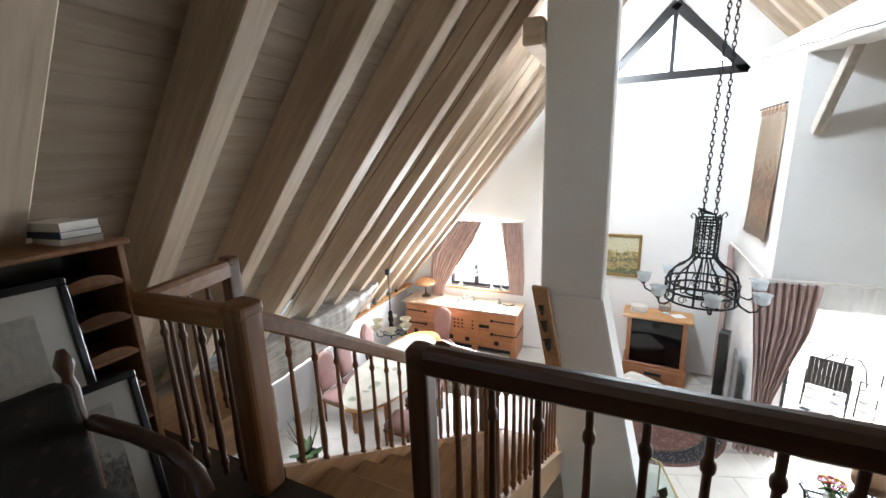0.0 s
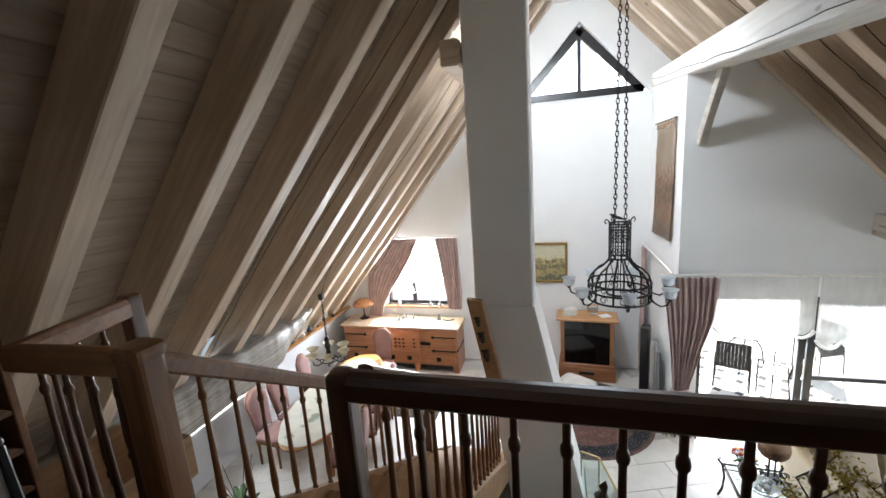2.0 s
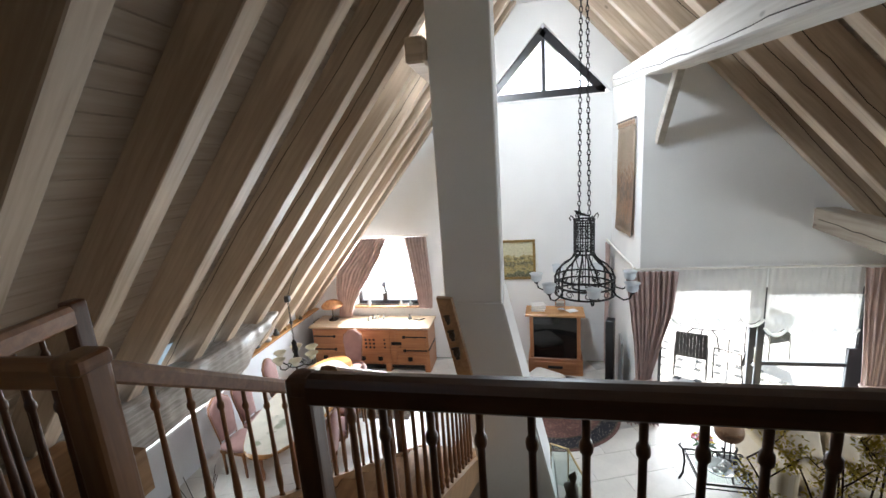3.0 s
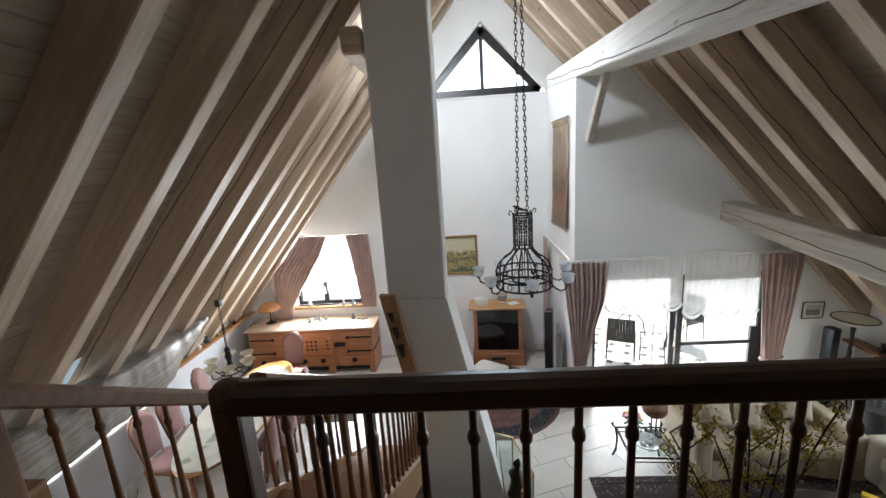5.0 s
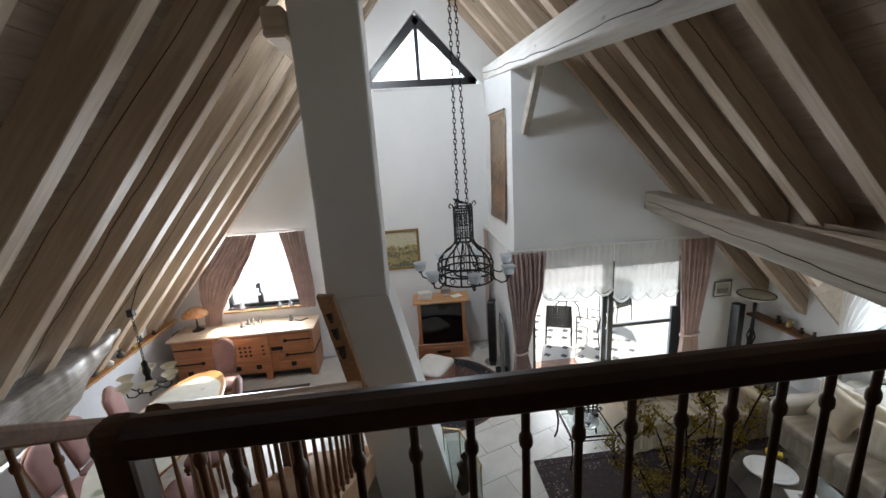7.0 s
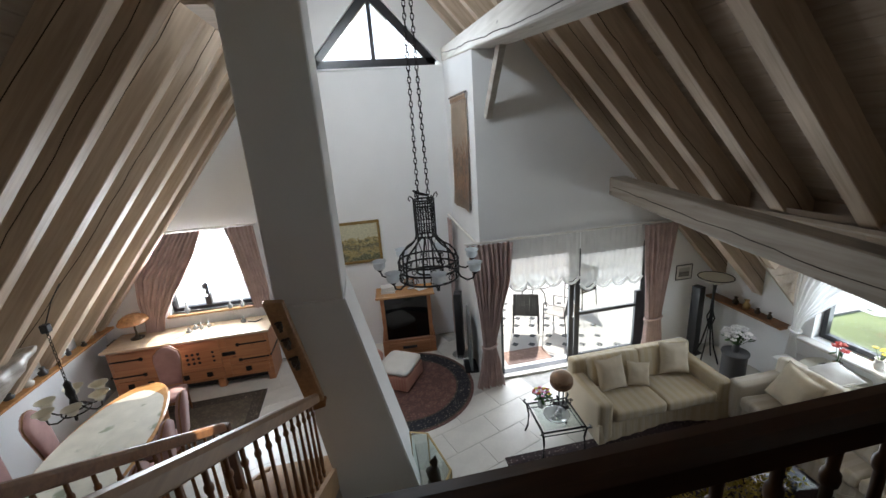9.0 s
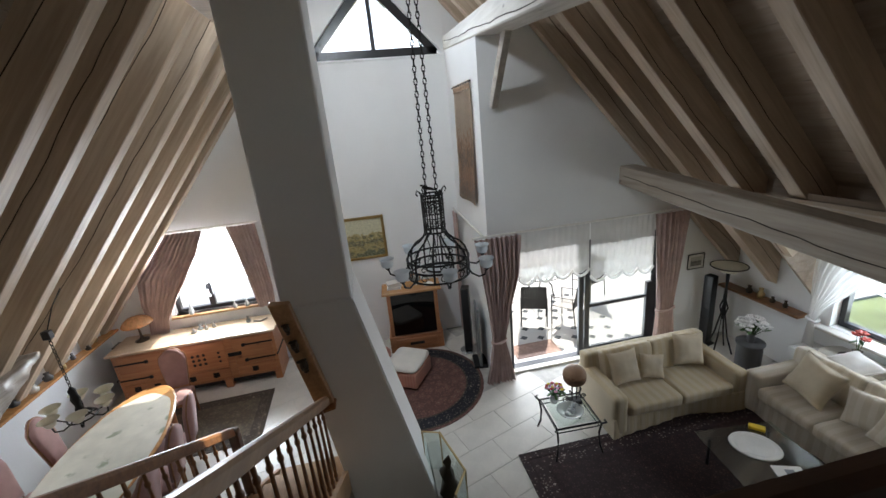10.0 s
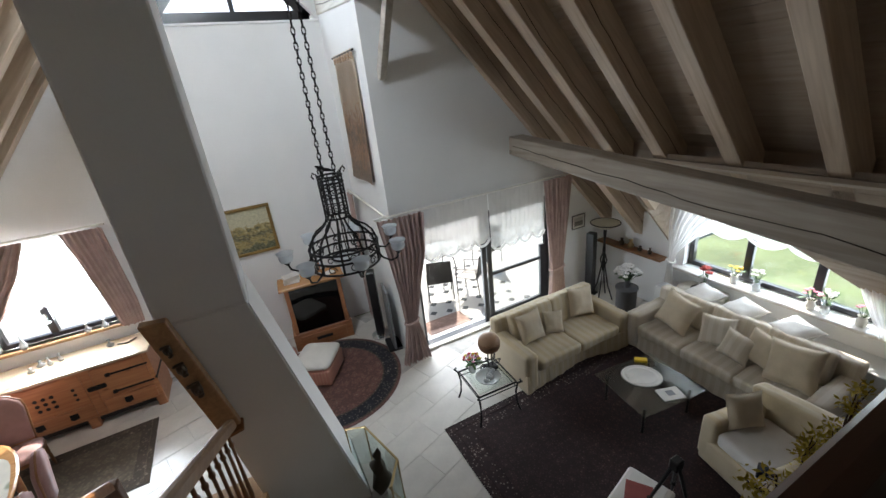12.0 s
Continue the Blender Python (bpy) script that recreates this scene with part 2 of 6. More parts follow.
PAPER = plain("paper", (0.75, 0.73, 0.68), 0.8, var=0.06)
BOOK_RED = plain("red_cover", (0.30, 0.06, 0.05), 0.5)
BOOK_BLUE = plain("blue_cover", (0.05, 0.09, 0.16), 0.5)
YELLOW = plain("yellow_paint", (0.75, 0.52, 0.03), 0.5)
PETAL = plain("yellow_petals", (0.48, 0.36, 0.03), 0.6, kind="Generated")
LEAF = plain("leaf_green", (0.05, 0.11, 0.03), 0.5, var=0.4)
PETAL_W = plain("white_petals", (0.80, 0.78, 0.76), 0.5, var=0.05)
PETAL_R = plain("red_petals", (0.55, 0.06, 0.04), 0.5)
PETAL_P = plain("pink_petals", (0.65, 0.22, 0.32), 0.5)
TWIG = plain("twig_bark", (0.06, 0.035, 0.018), 0.85)
POT = plain("grey_stoneware", (0.07, 0.068, 0.07), 0.5)
LAWN = plain("lawn", (0.13, 0.165, 0.07), 0.9, var=0.75, scale=0.6, fine=40)
INSET = plain("dark_inset_stone", (0.05, 0.055, 0.06), 0.95)
PAVE = plain("terrace_stone", (0.38, 0.375, 0.365), 0.95, var=0.12, scale=2.0)
RUG_RED = carpet("red_oriental_field", (0.215, 0.11, 0.085), (0.10, 0.05, 0.05), (0.36, 0.25, 0.20), 9)
RUG_NAVY = carpet("navy_oriental_border", (0.035, 0.036, 0.045), (0.015, 0.015, 0.02), (0.66, 0.56, 0.46), 10)
RUG_DARK = carpet("dark_oriental_field", (0.045, 0.020, 0.020), (0.016, 0.010, 0.011), (0.16, 0.09, 0.08), 12)
RUG_DARKB = carpet("dark_oriental_border", (0.06, 0.032, 0.030), (0.02, 0.012, 0.014), (0.72, 0.62, 0.56), 9)
RUG_WORN = carpet("worn_brown_mat", (0.30, 0.20, 0.165), (0.20, 0.13, 0.11), (0.42, 0.33, 0.28), 12)
RUG_OLIVE = carpet("olive_oriental_field", (0.16, 0.13, 0.09), (0.09, 0.07, 0.055), (0.30, 0.25, 0.19), 8)
RUG_OLIVEB = carpet("olive_oriental_border", (0.10, 0.075, 0.06), (0.06, 0.05, 0.04), (0.46, 0.38, 0.29), 8)
TAPESTRY = painting("woven_tapestry", (0.60, 0.47, 0.34), (0.52, 0.28, 0.15), (0.27, 0.20, 0.15), 13)
OIL = painting("oil_painting", (0.70, 0.67, 0.48), (0.45, 0.33, 0.10), (0.05, 0.06, 0.025), 8)
ETCHING = painting("etching", (0.6, 0.58, 0.52), (0.3, 0.28, 0.25), (0.12, 0.11, 0.1), 9)
FLORAL = carpet("floral_tapestry_cloth", (0.022, 0.018, 0.012), (0.010, 0.008, 0.007), (0.085, 0.06, 0.045), 7)
GLOBE = painting("antique_globe_paper", (0.40, 0.24, 0.14), (0.26, 0.12, 0.06), (0.14, 0.07, 0.04), 4)
GILT = plain("gilt_frame", (0.30, 0.20, 0.07), 0.4, 0.6, bmp=0.3)

# ---- mesh helpers ----


def bm_():
    return bmesh.new()


def to_mesh(name, bm, mat, smooth=False):
    me = bpy.data.meshes.new(name)
    if smooth:
        for f in bm.faces:
            f.smooth = True
    bm.normal_update()
    bm.to_mesh(me)
    bm.free()
    me.materials.append(mat)
    return me


def part(name, bm, mat, parent=None, label="", smooth=False, at=None):
    ob = new(name, to_mesh(name, bm, mat, smooth))
    if parent:
        ob.parent = parent
    if at is not None:
        ob.matrix_basis = at
    if label:
        ob["label"] = label
    return ob


def thing(name, at, label, category, group="", kind=""):
    e = new(name)
    e.empty_display_size = 0.1
    e.matrix_world = at
    return tagged(e, label, category, group, kind)


def solo(name, bm, mat, label, category, at=None, smooth=False, group="", kind=""):
    return tagged(part(name, bm, mat, None, "", smooth, at), label, category, group, kind)


def structure(name, bm, mat, label, category):
    return solo(name, bm, mat, label, category, kind="structure")


def box(bm, x0, x1, y0, y1, z0, z1, bev=0.0, m=None, seg=1):
    r = bmesh.ops.create_cube(bm, size=1)
    vs = r["verts"]
    bmesh.ops.scale(bm, vec=(x1 - x0, y1 - y0, z1 - z0), verts=vs)
    bmesh.ops.translate(bm, vec=((x0 + x1) / 2, (y0 + y1) / 2, (z0 + z1) / 2), verts=vs)
    if bev:
        es = list({e for v in vs for e in v.link_edges})
        out = bmesh.ops.bevel(bm, geom=es, offset=bev, segments=seg, affect="EDGES", profile=0.6)
        vs = list({v for f in out["faces"] for v in f.verts} | {v for v in vs if v.is_valid})
    if m is not None:
        bmesh.ops.transform(bm, matrix=m, verts=vs)
    return bm


def bx(*a, **k):
    return box(bm_(), *a, **k)


def prism(bm, poly, axis, a, b):
    """A flat outline pulled from a to b along an axis; the outline's two coordinates are the other axes in order."""
    def place(p, d):
        c = list(p)
        c.insert(axis, d)
        return c
    lo, hi = [bm.verts.new(place(p, a)) for p in poly], [bm.verts.new(place(p, b)) for p in poly]
    bm.faces.new(lo)
    bm.faces.new(hi[::-1])
    for i in range(len(poly)):
        j = (i + 1) % len(poly)
        bm.faces.new((lo[j], lo[i], hi[i], hi[j]))
    bmesh.ops.recalc_face_normals(bm, faces=bm.faces)
    return bm


def lathe(bm, prof, seg=16, m=None, cap=True):
    rings = []
    for r, z in prof:
        rings.append([bm.verts.new((r * math.cos(2 * math.pi * i / seg), r * math.sin(2 * math.pi * i / seg), z)) for i in range(seg)])
    for a, b in zip(rings, rings[1:]):
        for i in range(seg):
            j = (i + 1) % seg
            bm.faces.new((a[i], a[j], b[j], b[i]))
    if cap:
        bm.faces.new(rings[0][::-1])
        bm.faces.new(rings[-1])
    if m is not None:
        bmesh.ops.transform(bm, matrix=m, verts=[v for r in rings for v in r])
    return bm


def tube(bm, pts, r, seg=8, closed=False, taper=1.0):
    pts = [Vector(p) for p in pts]
    n, rings, up = len(pts), [], Vector((0.03, 0.02, 1)).normalized()
    for i, p in enumerate(pts):
        d = (pts[(i + 1) % n] - pts[i - 1]) if closed else (pts[min(i + 1, n - 1)] - pts[max(i - 1, 0)])
        d.normalize()
        a = d.cross(up)
        a = (a if a.length > 0.05 else d.cross(Vector((1, 0, 0)))).normalized()
        b = a.cross(d)
        k = r * (1 + (taper - 1) * i / max(1, n - 1))
        rings.append([bm.verts.new(p + a * k * math.cos(2 * math.pi * s / seg) + b * k * math.sin(2 * math.pi * s / seg)) for s in range(seg)])
    for i in range(n if closed else n - 1):
        u, v = rings[i], rings[(i + 1) % n]
        for s in range(seg):
            t = (s + 1) % seg
            bm.faces.new((u[s], u[t], v[t], v[s]))
    if not closed:
        bm.faces.new(rings[0])
        bm.faces.new(rings[-1][::-1])
    return bm


def puff(bm, sx, sy, sz, e=0.45, m=None, seg=20, rows=12, p=0.8):
    """A soft cushion: a superellipsoid sx by sy by sz."""
    def sp(v, p):
        return math.copysign(abs(v) ** p, v)
    rings = []
    for i in range(rows + 1):
        phi = -math.pi / 2 + math.pi * i / rows
        ring = []
        for j in range(seg):
            th = 2 * math.pi * j / seg
            c = sp(math.cos(phi), p)
            ring.append(bm.verts.new((sx / 2 * c * sp(math.cos(th), e), sy / 2 * c * sp(math.sin(th), e), sz / 2 * sp(math.sin(phi), p))))
        rings.append(ring)
    for a, b in zip(rings, rings[1:]):
        for j in range(seg):
            k = (j + 1) % seg
            bm.faces.new((a[j], a[k], b[k], b[j]))
    bmesh.ops.remove_doubles(bm, verts=rings[0] + rings[-1], dist=1e-5)
    vs = list({v for r in rings for v in r if v.is_valid})
    if m is not None:
        bmesh.ops.transform(bm, matrix=m, verts=vs)
    return bm


def rbox(sx, sy, sz, r, m=None, seg=4, cuts=5):
    """An upholstered block: a box with well rounded edges, divided so that it can sag."""
    bm = bx(-sx / 2, sx / 2, -sy / 2, sy / 2, -sz / 2, sz / 2, bev=r, seg=seg)
    long_edges = [e for e in bm.edges if e.calc_length() > 0.18]
    bmesh.ops.subdivide_edges(bm, edges=long_edges, cuts=cuts, use_grid_fill=True)
    if m is not None:
        bmesh.ops.transform(bm, matrix=m, verts=bm.verts)
    return bm


def lumpy(bm, amount, scale, seed=0.0):
    for v in bm.verts:
        v.co += Vector(noise.noise_vector(v.co * scale + Vector((seed, seed * 2, 0)))) * amount
    return bm


def solid_wall(name, poly, axis, a, b, holes, mat, label):
    """A wall of an outline with openings through it, built of upright strips; axis: the wall's normal."""
    bm = bm_()
    cuts = sorted({p[0] for p in poly} | {h[i] for h in holes for i in (0, 1)})

    def span(x):
        zs = []
        for (x0, z0), (x1, z1) in zip(poly, poly[1:] + poly[:1]):
            if min(x0, x1) - 1e-9 <= x <= max(x0, x1) + 1e-9 and abs(x1 - x0) > 1e-9:
                zs.append(z0 + (z1 - z0) * (x - x0) / (x1 - x0))
        return min(zs), max(zs)
    for x0, x1 in zip(cuts, cuts[1:]):
        xa, xb = x0 + 1e-6, x1 - 1e-6
        (la, ha), (lb, hb) = span(xa), span(xb)
        segs = [((la, lb), (ha, hb))]
        for h in holes:
            if h[0] - 1e-6 <= x0 and x1 <= h[1] + 1e-6:
                def zat(f, x):
                    return f(x) if callable(f) else f
                low, top = (zat(h[2], x0), zat(h[2], x1)), (zat(h[3], x0), zat(h[3], x1))
                nxt = []
                for lo, hi in segs:
                    if low[0] > lo[0] + 1e-6 or low[1] > lo[1] + 1e-6:
                        nxt.append((lo, low))
                    if top[0] < hi[0] - 1e-6 or top[1] < hi[1] - 1e-6:
                        nxt.append((top, hi))
                segs = nxt
        for lo, hi in segs:
            prism(bm, [(x0, lo[0]), (x1, lo[1]), (x1, hi[1]), (x0, hi[0])], axis, a, b)
    bmesh.ops.remove_doubles(bm, verts=bm.verts, dist=1e-5)
    return structure(name, bm, mat, label, "wall")


def zl(x):
    return 7.58 + 1.2 * x          # underside of the rafters, x < 0


def zr(x):
    return 7.43 - 1.085 * x         # underside of the rafters, x > 0

# ---- structure ----
GZ = 7.02                                     # flat strip of ceiling under the ridge
wall_out = [(-5.4, 0), (1.22, 0), (1.22, 6.7), (0.62, 7.38), (-0.55, 7.38), (-5.4, 1.56)]


def tri_top(x):
    return 6.66 - 1.09 * abs(x)


solid_wall("wall_north", wall_out, 1, 0.0, 0.34,
           [(-4.25, -2.78, 1.25, 2.72), (-1.2, 0, 5.35, tri_top), (0, 1.2, 5.35, tri_top)], PLASTER,
           "white plastered gable wall with a triangular window")
solid_wall("wall_return", [(-1.65, 0), (0.0, 0), (0.0, 5.42), (-1.65, 5.26)], 0, 1.22, 1.5, [], PLASTER, "narrow white plastered return wall")
solid_wall("wall_terrace", [(1.22, 0), (6.1, 0), (6.1, 1.22), (1.72, 5.98), (1.70, 5.32), (1.22, 5.24)], 1, -1.95, -1.65, [(1.52, 4.42, 0.0, 2.2)], PLASTER,
           "white plastered wall with a wide terrace door")
structure("wall_gable_end", bx(1.222, 1.95, 0.0, 0.30, 5.2, 6.7), PLASTER, "white plastered end of the gable wall", "wall")
structure("wall_eave", box(bx(1.90, 1.95, -1.648, 0.0, 5.28, 6.2), 1.502, 1.95, -1.648, 0.0, 5.2, 5.28), PLASTER, "plastered closing wall behind the upper purlin", "wall")
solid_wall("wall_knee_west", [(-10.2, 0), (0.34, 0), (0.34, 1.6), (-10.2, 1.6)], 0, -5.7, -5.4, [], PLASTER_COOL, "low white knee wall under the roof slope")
solid_wall("wall_knee_east", [(-3.35, 0), (-1.95, 0), (-1.95, 1.72), (-3.35, 1.72)], 0, 5.66, 5.9, [], PLASTER, "low white knee wall under the roof slope")
solid_wall("wall_dormer", [(-10.2, 0), (-3.35, 0), (-3.35, 2.35), (-10.2, 2.35)], 0, 5.62, 5.9, [(-6.2, -3.62, 0.98, 2.2)], PLASTER,
           "white dormer wall with a long window")
solid_wall("wall_south", [(-5.7, 0), (5.9, 0), (5.9, 1.0), (0.5, GZ), (-0.5, GZ), (-5.7, 0.8)], 1, -10.5, -10.2, [], PLANK, "plain boarded end wall")
structure("ledge", bx(-5.39, -5.2, -2.94, -0.02, 1.16, 1.2, bev=0.008), PINE_TOP, "pine shelf board on the knee wall", "ledge")
structure("window_sill", bx(-5.398, -5.08, -6.2, -2.95, 1.02, 1.06, bev=0.008), PLASTER, "white sill under the low roof window", "sill")
structure("ledge", bx(5.42, 5.655, -3.34, -1.96, 0.98, 1.02, bev=0.008), OAK_M, "pine shelf board on the low wall", "ledge")

# roof: boards with open joints, one mesh each side


def board_roof(name, sign, x0, x1, y0, y1, under, pitch):
    bm, ang = bm_(), math.atan(pitch)
    w = 0.155
    step = w * math.cos(ang)
    x = x0
    rnd = random.Random(4)
    while x < x1:
        xa, xb = x, min(x + step, x1)
        lift = 0.33 / math.cos(ang) + rnd.uniform(0, 0.004)
        za, zb = under(sign * xa) + lift, under(sign * (xb - 0.008)) + lift
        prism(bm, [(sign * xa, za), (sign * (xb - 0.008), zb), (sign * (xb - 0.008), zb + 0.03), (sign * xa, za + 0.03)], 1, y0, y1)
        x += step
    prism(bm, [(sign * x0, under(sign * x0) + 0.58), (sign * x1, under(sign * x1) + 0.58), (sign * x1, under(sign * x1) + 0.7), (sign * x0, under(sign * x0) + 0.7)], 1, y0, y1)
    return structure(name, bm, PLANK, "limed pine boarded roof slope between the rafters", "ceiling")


LOW_Y, TOP_Y = (-5.5, -3.1), (-3.38, -2.92)      # the low roof window of the west slope, and the added one higher up
board_roof("ceiling_west_top", -1, 0.0, 1.0, -10.5, 0.75, zl, 1.2)
board_roof("ceiling_west_south", -1, 1.0, 1.8, -10.5, TOP_Y[0], zl, 1.2)
board_roof("ceiling_west_north", -1, 1.0, 1.8, TOP_Y[1], 0.75, zl, 1.2)
board_roof("ceiling_west", -1, 1.8, 4.86, -10.5, 0.75, zl, 1.2)
board_roof("ceiling_west_foot_south", -1, 4.86, 5.36, -10.5, LOW_Y[0], zl, 1.2)
board_roof("ceiling_west_foot_north", -1, 4.86, 5.36, LOW_Y[1], 0.75, zl, 1.2)
board_roof("ceiling_west_eave", -1, 5.36, 5.9, -10.5, 0.75, zl, 1.2)
board_roof("ceiling_east", 1, 0.0, 1.5, -10.5, 0.75, zr, 1.085)
board_roof("ceiling_east_eave", 1, 1.5, 2.0, -1.65, 0.75, zr, 1.085)
board_roof("ceiling_east_slope", 1, 1.5, 4.0, -10.5, -1.65, zr, 1.085)
board_roof("ceiling_east_dormer", 1, 4.0, 4.36, -6.3, -3.35, zr, 1.085)
board_roof("ceiling_east_foot", 1, 4.0, 6.0, -3.35, -1.65, zr, 1.085)
board_roof("ceiling_east_foot_south", 1, 4.0, 6.0, -10.5, -6.3, zr, 1.085)
structure("ceiling_ridge", bx(-0.62, 0.62, -10.2, 0.0, GZ, GZ + 0.05), PLASTER, "flat white ceiling strip under the ridge", "ceiling")
# dormer ceiling and boarded cheek
structure("dormer_upstand", bx(4.36, 4.40, -6.4, -3.36, 2.70, 3.25), PLANK, "limed pine boarding above the dormer opening", "wall")
bm = bm_()
for i in range(11):
    xa, xb = 3.95 + i * 0.16, 3.95 + i * 0.16 + 0.154
    za, zb = 3.05 - 0.42 * (xa - 3.95), 3.05 - 0.42 * (xb - 3.95)
    prism(bm, [(xa, za), (xb, zb), (xb, zb + 0.04), (xa, za + 0.04)], 1, -6.35, -3.35)
structure("ceiling_dormer", bm, PLANK, "limed pine boarded dormer ceiling", "ceiling")
bm = bm_()
for i in range(13):
    xa, xb = 4.0 + i * 0.14, 4.0 + i * 0.14 + 0.135
    va = min(-4.0, -4.97 - 1.2 * (xa - 4.79))
    vb = min(-4.0, -4.97 - 1.2 * (xb - 4.79))
    corners = [(xa, va), (xb, vb), (xb, -6.34), (xa, -6.34)]
    if vb < -6.3:
        break
    lo_ = [bm.verts.new((x, y, zr(x) + 0.0)) for x, y in corners]
    hi_ = [bm.verts.new((x, y, zr(x) + 0.06)) for x, y in corners]
    bm.faces.new(lo_), bm.faces.new(hi_[::-1])
    for q in range(4):
        bm.faces.new((lo_[q], lo_[(q + 1) % 4], hi_[(q + 1) % 4], hi_[q]))
bmesh.ops.recalc_face_normals(bm, faces=bm.faces)
structure("dormer_valley", bm, PLANK, "limed pine boards along the dormer's valley", "ceiling")
bm = bm_()
for i in range(12):
    za = 1.02 + i * 0.15
    xs = (7.43 - za) / 1.085
    xs2 = (7.43 - za - 0.145) / 1.085
    prism(bm, [(xs - 0.02, za), (5.86, za), (5.86, za + 0.145), (xs2 - 0.02, za + 0.145)] if xs < 5.84 else [(5.7, za), (5.86, za), (5.86, za + 0.145), (xs2 - 0.02, za + 0.145)], 1, -3.38, -3.34)
structure("dormer_cheek", bm, PLANK, "pale pine boarding on the dormer's cheek", "wall")


def rafter(x0, x1, y, under, sign, w=0.14, cracked=False, fill=RAFTER):
    """A rafter built along its own x axis, so that the grain follows it, then laid on the slope."""
    pa, pb = Vector((sign * x0, y, under(sign * x0))), Vector((sign * x1, y, under(sign * x1)))
    d = (pb - pa)
    n = d.length
    bm = bx(0, n, -w / 2, w / 2, 0, 0.345, bev=0.008)
    u = d.normalized()
    v = Vector((0, 1, 0)) * (1 if sign > 0 else -1)
    nrm = u.cross(v)
    if nrm.z < 0:
        v, nrm = -v, -nrm
    m = Matrix((u, v, nrm)).transposed().to_4x4()
    m.translation = pa
    ob = solo("rafter", bm, fill, "limed pine roof rafter with drying cracks" if cracked else "limed pine roof rafter", "rafter", m, group="roof rafters", kind="structure")
    if cracked:
        cb = bm_()
        rnd = random.Random(int(abs(y) * 100))
        for side in (-1, 1):
            s, h = rnd.uniform(0.2, 0.8), rnd.uniform(0.10, 0.22)
            pts = []
            while s < n - 0.3:
                pts.append((s, side * (w / 2 + 0.0005), h))
                s += rnd.uniform(0.12, 0.25)
                h = min(0.30, max(0.04, h + rnd.uniform(-0.015, 0.017)))
            if len(pts) > 2:
                tube(cb, pts, 0.0045, 4)
        part("crack", cb, BRONZE, ob, "dark drying crack in the timber")
    return ob


WEST_Y = [-0.10, -0.62, -1.36, -2.02, -2.80, -3.49, -4.10, -4.97, -5.82, -6.64, -7.46, -8.28, -9.10]
for i, y in enumerate(WEST_Y):
    rafter(0.42, 5.55, y, zl, -1, w=0.17, cracked=i in (3, 4, 5, 6))
for y in (-0.08, -0.52, -1.22):                 # above the return wall
    rafter(0.42, 1.88, y, zr, 1, w=0.13)
for i, (y, foot) in enumerate(((-2.03, 5.86), (-2.70, 5.86), (-3.40, 4.95), (-4.15, 4.35), (-4.98, 4.35), (-5.82, 4.35), (-6.65, 5.86), (-7.48, 5.86), (-8.3, 5.86), (-9.12, 5.86))):
    rafter(0.42, foot, y, zr, 1, w=0.12 if i == 0 else 0.17, cracked=i < 4)


def beam(name, x0, x1, y0, y1, z0, z1, fill, label, bev=0.02, rough=0.0):
    bm = bm_()
    box(bm, x0, x1, y0, y1, z0, z1, bev=bev)
    if rough:
        bmesh.ops.subdivide_edges(bm, edges=[e for e in bm.edges if abs(e.verts[0].co.y - e.verts[1].co.y) > 1], cuts=24)
        lumpy(bm, rough, 2.6)
    return solo(name, bm, fill, label, "beam", kind="structure")


def sloping(name, x0, x1, y0, y1, z0, deep, fall, fill, label, crack_at, seed, grow=0.0):
    """A purlin that sags a little towards its southern end; z0: its underside at y1."""
    bm = bm_()
    n = 18
    rows = []
    for i in range(n + 1):
        y = y0 + (y1 - y0) * i / n
        z = z0 + fall * (y - y1)
        h = deep + grow * (y1 - y)
        k = [0.006 * noise.noise(Vector((y * 1.3, c * 3.1, seed))) for c in range(8)]
        rows.append([bm.verts.new(p) for p in ((x0 + k[0], y, z + 0.015), (x0 + 0.015, y, z + k[1]), (x1 - 0.015, y, z + k[2]), (x1 + k[3], y, z + 0.015),
                                               (x1 + k[4], y, z + h - 0.015), (x1 - 0.015, y, z + h + k[5]), (x0 + 0.015, y, z + h + k[6]), (x0 + k[7], y, z + h - 0.015))])
    for a, b in zip(rows, rows[1:]):
        for c in range(8):
            bm.faces.new((a[c], a[(c + 1) % 8], b[(c + 1) % 8], b[c]))
    bm.faces.new(rows[0]), bm.faces.new(rows[-1])
    bmesh.ops.recalc_face_normals(bm, faces=bm.faces)
    ob = solo(name, bm, fill, label, "beam", kind="structure")
    rnd, pts, y, q = random.Random(seed), [], y1 - 0.1, crack_at
    while y > y0 + 1.0:
        pts.append((x0 + 0.001, y, z0 + fall * (y - y1) + q))
        y -= rnd.uniform(0.12, 0.3)
        q = min(deep - 0.05, max(0.05, q + rnd.uniform(-0.02, 0.02)))
    part("crack", tube(bm_(), pts, 0.007, 4), BRONZE, ob, "long dark drying crack")
    return ob


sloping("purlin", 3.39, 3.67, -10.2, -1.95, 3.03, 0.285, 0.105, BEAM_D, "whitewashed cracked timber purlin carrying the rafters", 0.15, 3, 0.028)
sloping("purlin", 1.20, 1.60, -10.2, -0.002, 5.40, 0.225, 0.09, BEAM, "heavy whitewashed timber purlin on the return wall", 0.14, 7, 0.03)
beam("purlin", -1.60, -1.395, -3.96, 0.0, 5.24, 5.50, RAFTER, "limed timber purlin beside the chimney", rough=0.004)
